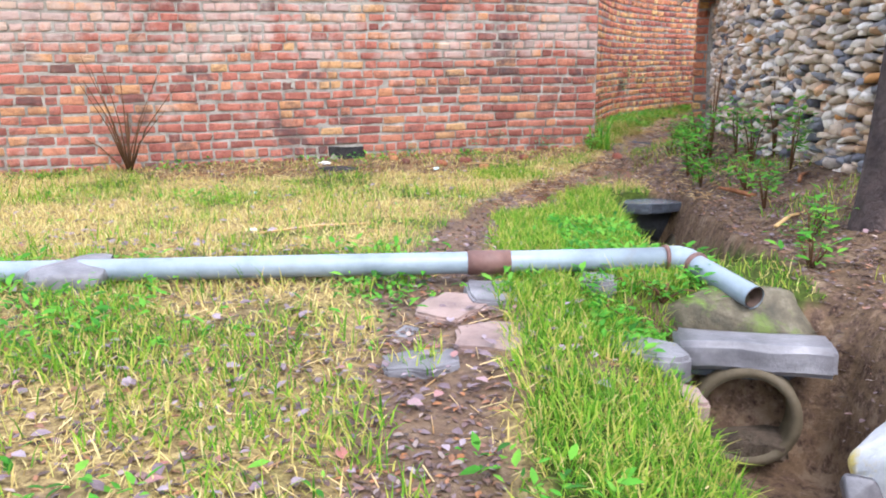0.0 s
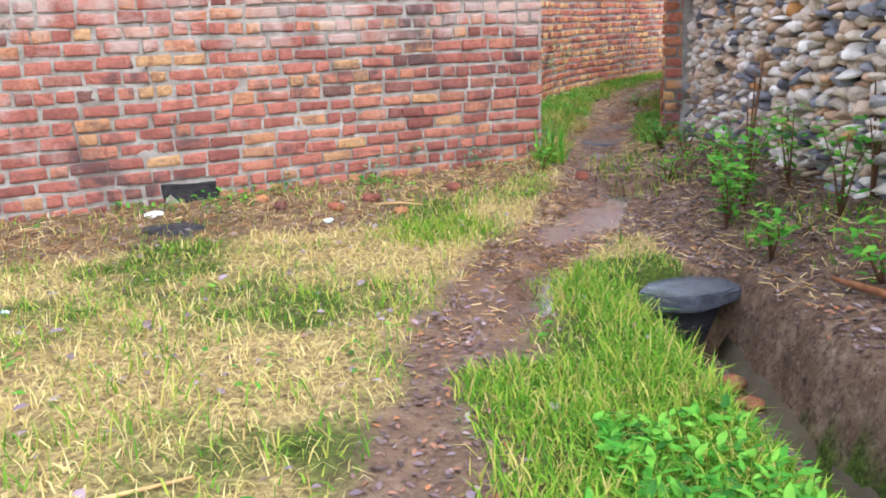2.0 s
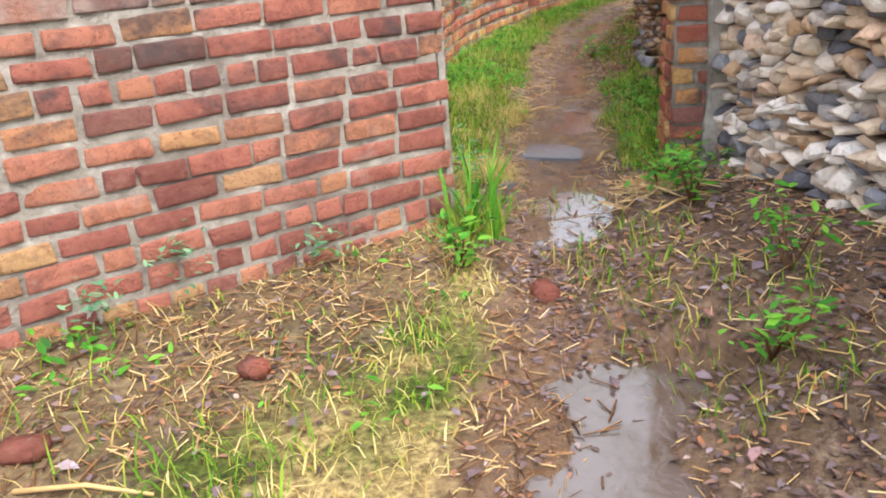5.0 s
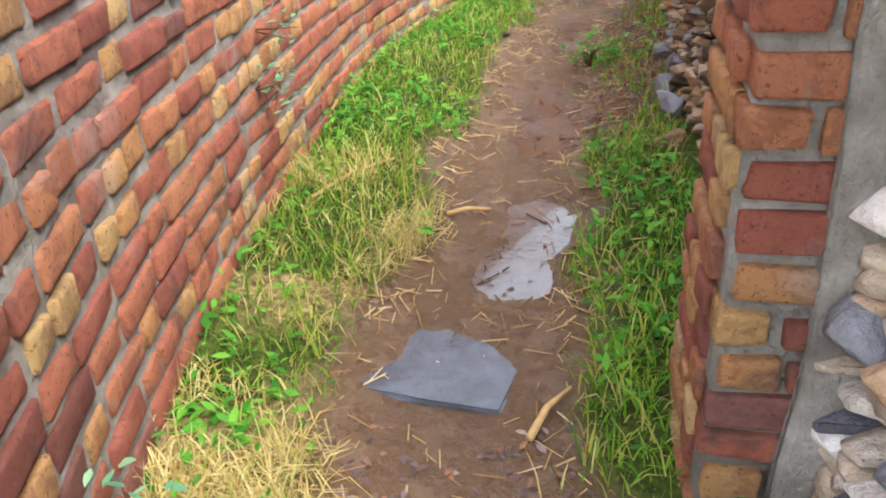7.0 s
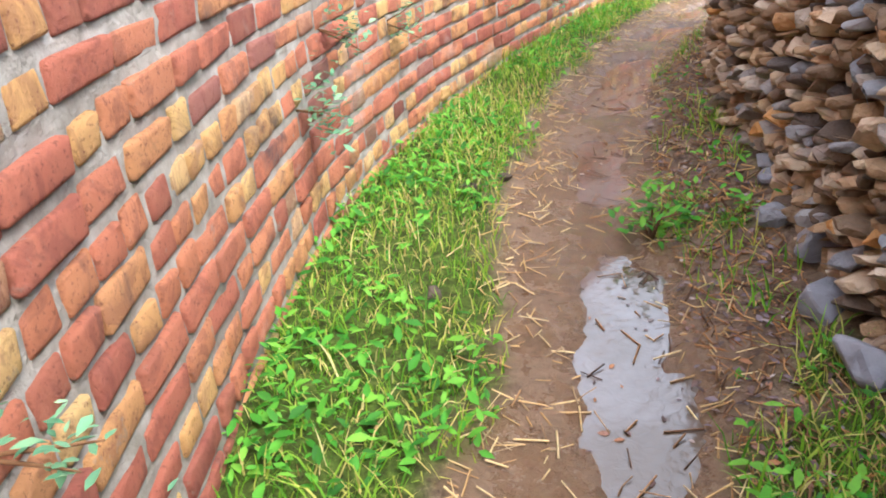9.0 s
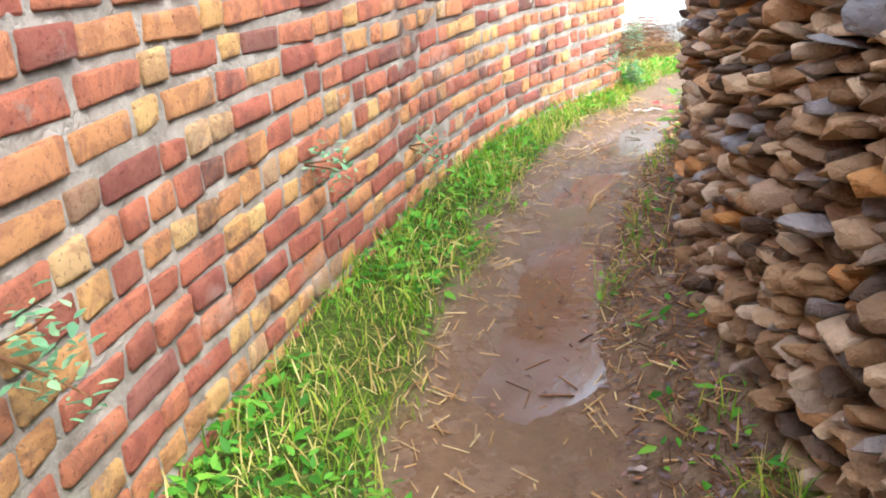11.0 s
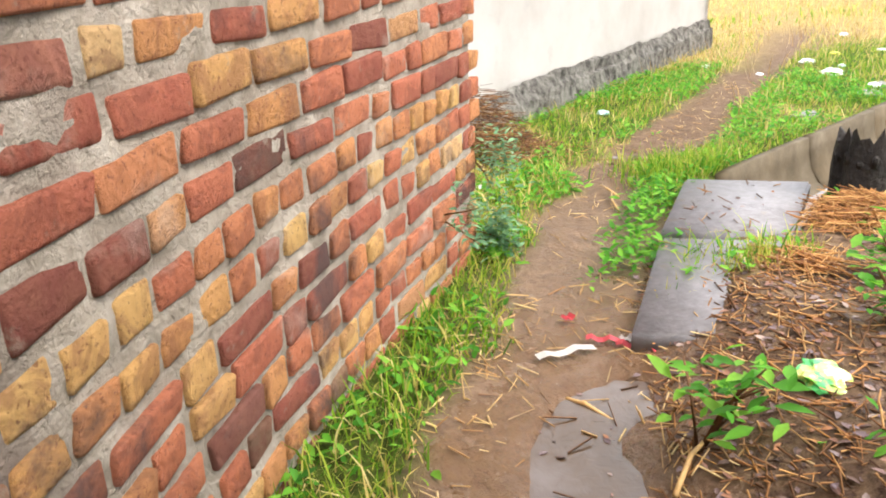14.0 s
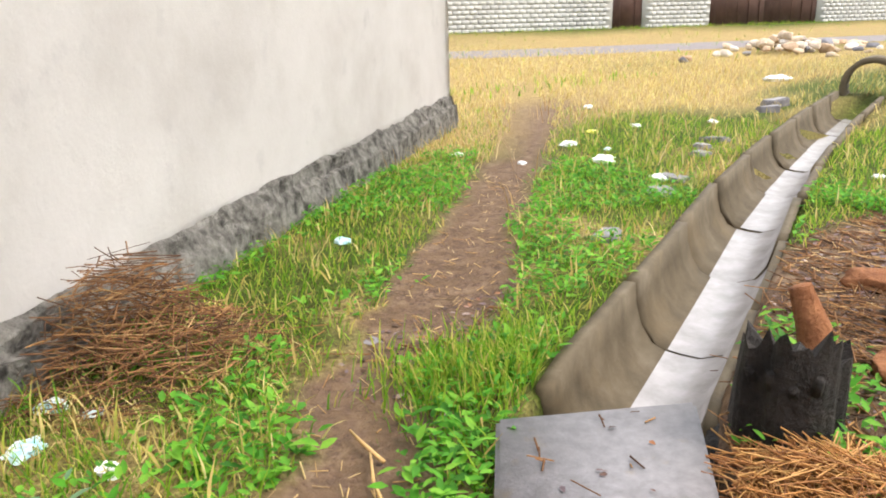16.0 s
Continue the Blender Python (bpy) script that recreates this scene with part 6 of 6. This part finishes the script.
big_leaves = np.concatenate([scatter(1500, -3.2, 1.0, 0.4, 4.2, lambda x, y: outside(x, y) * np.clip((fbm(x * 1.9, y * 1.9, 171) - 0.42) / 0.08, 0.05, 1)), scatter(500, -3, 1.6, 4.2, 8.8, lambda x, y: outside(x, y) * 0.6), scatter(160, 2.0, 3.2, 3, 9.6, outside)])
big_leaves[:, 2] += 0.03
leaf_cloud("fallen_leaves", big_leaves, 0.034, PURPLE_LEAF, 35, None, "large wet purplish fallen leaves", 0.35, 1.2, "stuff", "leaves")
leaf_cloud("dead_leaves", leaves_pts, 0.019, LITTER, 31, None, "wet brown and purplish dead leaves", 0.3, 1.5, "stuff", "leaves")


# straw and leaves afloat on the puddles
afloat = []
for y0, y1, half, east_by, level in WATER_LEVELS:
    k = int(60 * (y1 - y0))
    ys = RNG.uniform(y0 - 0.1, y1 + 0.1, k)
    afloat.append(np.c_[FOOT_X(ys) + east_by + RNG.uniform(-1.3, 1.3, k) * half, ys, np.full(k, level - 0.01)])
afloat = from_yard(np.concatenate(afloat))
sticks("straw_litter", afloat[::2], 0.07, 0.005, TWIG, "brown twigs and straw lying in the puddles", 29)
leaf_cloud("dead_leaves", afloat[1::2] + np.array([0, 0, 0.012]), 0.016, LITTER, 33, None, "small dead leaves afloat on the puddles", 0.1, 1.5, "stuff", "leaves")


def single_stick(x, y, length, r, turn, label, mat=STRAW, bend=0.05):
    ob = put("stick", None, None, pose(x, y, gz1(x, y) + r + 0.012, 0, 0, turn), label, "stick")
    part("stalk", tube_bm([(-length / 2, 0, 0), (0, bend * length, 0.012), (length / 2, 0, 0.004)], [r, r * 0.9, r * 0.6], 7), mat, ob)


for x, y, l_, r, turn, lab, mt in [(-0.55, 4.35, 0.7, 0.008, 25, "pale dry stick in the grass", STRAW), (2.75, 10.62, 0.22, 0.011, 60, "pale wooden chip on the path", STRAW), (2.5, 11.7, 0.16, 0.01, 10, "straw stalk on the path", STRAW),
                                    (4.04, 16.85, 0.42, 0.007, 55, "yellow cane lying in the puddle", STRAW), (4.93, 18.33, 0.2, 0.008, -70, "yellow cane piece on the path", STRAW), (2.85, 9.2, 0.35, 0.006, 20, "dry stalk in the mud", STRAW),
                                    (2.5, 9.85, 0.18, 0.008, 80, "red-brown twig in the puddle", TWIG), (2.6, 9.75, 0.16, 0.008, 70, "red-brown twig in the puddle", TWIG), (2.42, 10.1, 0.16, 0.01, 100, "red-brown twig in the puddle", TWIG),
                                    (6.2, 19.93, 0.2, 0.007, 80, "broken straw bundle on the path", STRAW), (6.1, 19.75, 0.3, 0.006, 60, "straw stalk on the path", STRAW), (0.55, 8.1, 0.4, 0.008, -20, "dry stalk by the brick wall", STRAW),
                                    (2.05, 11.9, 0.45, 0.008, 55, "dry cane leaning in the grass", STRAW), (2.75, 5.2, 0.5, 0.014, 60, "peeled branch on the bank", ROTWOOD), (2.35, 5.4, 0.4, 0.02, 110, "orange-brown branch on the bank", ROTWOOD), (2.3, 4.2, 0.6, 0.012, 50, "pale branch on the bank", STRAW),
                                    (4.95, 17.9, 0.3, 0.007, 30, "straw stalk in the mud", STRAW), (6.5, 19.4, 0.35, 0.008, 10, "straw stalk on the concrete", STRAW)]:
    single_stick(x, y, l_, r, turn, lab, mt)


crumbs = np.c_[RNG.uniform(5.75, 6.75, 900), RNG.uniform(18.55, 19.5, 900)]
on_cover = np.abs((crumbs[:, 0] - 6.37) * 0.62 - (crumbs[:, 1] - 19.25) * 0.78) < 0.17
crumbs = np.c_[crumbs, np.full(900, 0.064)][on_cover][:70]
sticks("straw_litter", crumbs[::2], 0.05, 0.004, TWIG, "dark twigs and stalks on the concrete cover", 30)
leaf_cloud("dead_leaves", crumbs[1::2] + np.array([0, 0, 0.012]), 0.014, LITTER, 34, None, "crumbs of dead leaf on the concrete cover", 0.1, 1.4, "stuff", "leaves")


def straw_heap(x, y, w, h, n, label, seed, mat=STRAW):
    rng = np.random.default_rng(seed)
    p = rng.normal(0, 1, (n, 2)) * w * 0.45
    z = ground_z(x + p[:, 0], y + p[:, 1]) + rng.uniform(0, 1, n) * h * np.exp(-(p ** 2).sum(1) / (w * 0.6) ** 2)
    pts = from_yard(np.c_[x + p[:, 0], y + p[:, 1], z])
    ob = sticks("straw_heap", pts, 0.17, 0.004, mat, label, seed)
    ob["category"] = "heap"


straw_heap(6.72, 18.85, 0.30, 0.10, 900, "orange wet straw heaped beside the cover slab", 41, ORANGE_STRAW)
straw_heap(6.05, 18.55, 0.18, 0.03, 120, "orange straw on the concrete cover", 42, ORANGE_STRAW)
straw_heap(6.0, 21.0, 0.5, 0.42, 1500, "heap of brown dry stalks against the house wall", 43, TWIG)
straw_heap(2.85, 9.55, 0.22, 0.04, 160, "yellow straw clump in the mud", 44)
straw_heap(7.9, 18.9, 0.6, 0.12, 400, "brown straw and roots heaped behind the stump", 45, TWIG)

# soil and roots behind the stump
for j, (x, y, w) in enumerate([(7.55, 18.95, 0.35), (7.9, 19.05, 0.3), (8.3, 19.25, 0.4), (7.2, 18.6, 0.3), (6.4, 18.4, 0.22), (6.1, 18.1, 0.25)]):
    ob = put("earth_clod", None, None, pose(x, y, gz1(x, y) + 0.02, 0, 0, 50 * j), "clod of brown earth and roots", "clod", "clods")
    part("soil", rock_bm((w, w * 0.7, w * 0.28), 400 + j, 3, 0.9), EARTH_FILL if j % 2 else ROTWOOD, ob)
for j, (x, y, w) in enumerate([(2.45, 14.1, 0.09), (2.62, 14.25, 0.08), (2.3, 13.2, 0.08)]):
    ob = put("earth_clod", None, None, pose(x, y, gz1(x, y) + 0.015, 0, 0, 50 * j), "dark clod of dung on the path", "clod", "clods")
    part("soil", rock_bm((w, w * 0.8, w * 0.6), 420 + j, 2, 0.5), EARTH_FILL, ob)
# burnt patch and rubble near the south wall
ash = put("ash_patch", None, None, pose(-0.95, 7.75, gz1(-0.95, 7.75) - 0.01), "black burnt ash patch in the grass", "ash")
part("ash", rock_bm((0.5, 0.36, 0.10), 430, 3, 0.4), ASH_AND_SHADE, ash)
for j, (x, y, w) in enumerate([(0.35, 8.35, 0.12), (0.1, 8.1, 0.1), (-0.3, 8.2, 0.14), (0.55, 7.95, 0.08), (-0.45, 8.45, 0.1), (1.0, 8.6, 0.07), (2.1, 8.85, 0.1)]):
    ob = put("brick_bat", None, None, pose(x, y, gz1(x, y) + 0.02, 8, 5, 47 * j), "broken orange brick in the grass", "brick", "broken bricks")
    part("piece", box_bm(w, 0.09, 0.06, 0.012, (0, 0, 0), 0.012, 1, j), BRICK, ob)
# rubble pile across the field
pile_xy = (25.2, 27.2)
for j in range(70):
    rnd = random.Random(500 + j)
    a, r = rnd.uniform(0, 6.28), abs(rnd.gauss(0, 1)) * 1.5
    x, y = pile_xy[0] + math.cos(a) * r * 1.6, pile_xy[1] + math.sin(a) * r * 0.8
    w = rnd.uniform(0.2, 0.5)
    ob = put("pile_stone", None, None, pose(x, y, gz1(x, y) + max(0.02, 0.45 - r * 0.22) * rnd.uniform(0.3, 1), rnd.uniform(-20, 20), rnd.uniform(-20, 20), rnd.uniform(0, 360)), "pale broken stone in the rubble pile", "stone", "rubble pile")
    part("rock", rock_bm((w, w * 0.8, w * 0.6), 600 + j % 9, 1, 0.4), STONE, ob)
for j, (x, y, w) in enumerate([(10.9, 21.5, 0.22), (11.2, 21.65, 0.25), (11.6, 21.75, 0.28), (13.8, 22.3, 0.3), (14.4, 22.5, 0.35), (8.35, 20.62, 0.22), (9.5, 21.0, 0.25), (9.9, 21.15, 0.22)]):
    flat_stone("bank_stone", x, y, gz1(x, y) + 0.02, (w, w * 0.7, w * 0.35), 40 * j, GREY_STONE, "flat grey stone lying beside the channel", 700 + j, (4, 5), "stones by the channel")
flat_stone("path_stone", 6.72, 20.55, gz1(6.72, 20.55) + 0.01, (0.1, 0.06, 0.05), 10, GREY_STONE, "small dark stone on the path edge", 720, (0, 0), "path stones")


# ---- rubbish ----
def crumpled(name, x, y, size, mat, label, seed, flat=0.4, lift=0.0):
    size *= 0.6
    ob = put(name, None, None, pose(x, y, gz1(x, y) + size * flat * 0.3 + lift, 0, 0, seed * 40), label, "rubbish", "scattered rubbish")
    bm = bmesh.new()
    bmesh.ops.create_icosphere(bm, subdivisions=3, radius=0.5)
    for v in bm.verts:
        f = 1 + 0.45 * noise.noise(v.co * 3 + Vector((seed, 0, 0))) + 0.28 * noise.noise(v.co * 8 + Vector((0, seed, 0)))
        v.co = Vector((v.co.x * f * size * 1.3, v.co.y * f * size, v.co.z * f * size * flat))
    part("wrapper", bm, mat, ob, "", False)


RUBBISH = [(-1.2, 8.25, 0.16, BAG_WHITE, "white crumpled plastic bag by the brick wall"), (0.05, 7.75, 0.1, BAG_BLUE, "pale blue wrapper in the dead grass"), (-1.45, 6.3, 0.06, BAG_BLUE, "pale blue scrap in the grass"),
           (-0.95, 4.4, 0.07, BAG_WHITE, "white scrap of plastic in the grass"), (0.75, 3.95, 0.05, BAG_WHITE, "white scrap on the path"), (5.35, 17.9, 0.2, BAG_GREEN, "green, yellow and white food packet on the mud"),
           (5.62, 20.3, 0.11, BAG_WHITE, "white crumpled paper in the weeds")]
RUBBISH += [(5.65, 20.85, 0.14, BAG_BLUE, "pale blue and white plastic in the weeds"), (5.73, 20.7, 0.09, BAG_BLUE, "pale blue scrap in the weeds"), (5.5, 20.62, 0.16, BAG_BLUE, "pale blue plastic bag in the weeds"),
            (7.52, 21.8, 0.14, BAG_BLUE, "blue wrapper in the grass by the house"), (9.93, 23.3, 0.14, BAG_WHITE, "white plastic scrap by the house plinth"), (10.75, 22.72, 0.2, BAG_WHITE, "white plastic bag in the field"),
            (10.2, 21.95, 0.3, BAG_WHITE, "torn white plastic bag in the grass"), (9.86, 21.24, 0.2, BAG_WHITE, "white plastic bag in the grass"), (11.5, 23.0, 0.16, BAG_YELLOW, "yellow plastic wrapper in the field"),
            (12.1, 22.9, 0.16, BAG_WHITE, "white plastic scrap in dry weeds"), (10.7, 22.26, 0.1, BAG_BLUE, "pale blue bottle in the grass"), (10.0, 22.62, 0.12, BAG_WHITE, "white paper on the path edge"),
            (12.7, 22.36, 0.16, BAG_WHITE, "white plastic scrap in the grass"), (17.6, 23.9, 0.5, BAG_WHITE, "pale plastic sheet in the dry field"), (10.7, 20.1, 0.12, BAG_WHITE, "white wrapper on brown straw"), (13.2, 24.3, 0.18, BAG_WHITE, "white scrap in the field")]
for j, (x, y, size, mt, lab) in enumerate(RUBBISH):
    crumpled("plastic_scrap", x, y, size, mt, lab, j + 1)

ribbon = put("ribbon", None, None, pose(5.16, 18.56, max(gz1(5.16, 18.56), -0.03) + 0.02, 0, 0, -25), "torn red and white ribbon on the wet path", "ribbon")
for a, b_, mt in (((-0.22, -0.1), (-0.03, -0.03), WHITE_RIBBON), ((-0.05, 0.02), (0.06, 0.0), RED_RIBBON), ((0.04, -0.02), (0.15, -0.06), RED_RIBBON), ((0.14, -0.05), (0.2, -0.12), RED_RIBBON), ((-0.1, 0.16), (-0.05, 0.19), RED_RIBBON), ((0.06, -0.0), (0.12, 0.02), WHITE_RIBBON)):
    bm = bmesh.new()
    d = Vector((b_[0] - a[0], b_[1] - a[1], 0))
    sd = Vector((-d.y, d.x, 0)).normalized() * 0.017
    rows_r = []
    for q in range(7):
        c = Vector((*a, 0)) + d * q / 6 + Vector((0, 0, 0.008 * math.sin(q * 1.9)))
        rows_r.append((bm.verts.new(c + sd), bm.verts.new(c - sd)))
    for r0, r1 in zip(rows_r, rows_r[1:]):
        bm.faces.new((r0[0], r0[1], r1[1], r1[0]))
    bmesh.ops.solidify(bm, geom=bm.faces[:], thickness=0.003)
    bmesh.ops.recalc_face_normals(bm, faces=bm.faces[:])
    part("strip", bm, mt, ribbon, "red strip" if mt is RED_RIBBON else "white strip", False)

# ---- single bricks and stones of the walls ----
for parent, name, (me, m) in LATER:
    ob = new(name, me)
    ob.parent = parent
    ob.matrix_basis = m
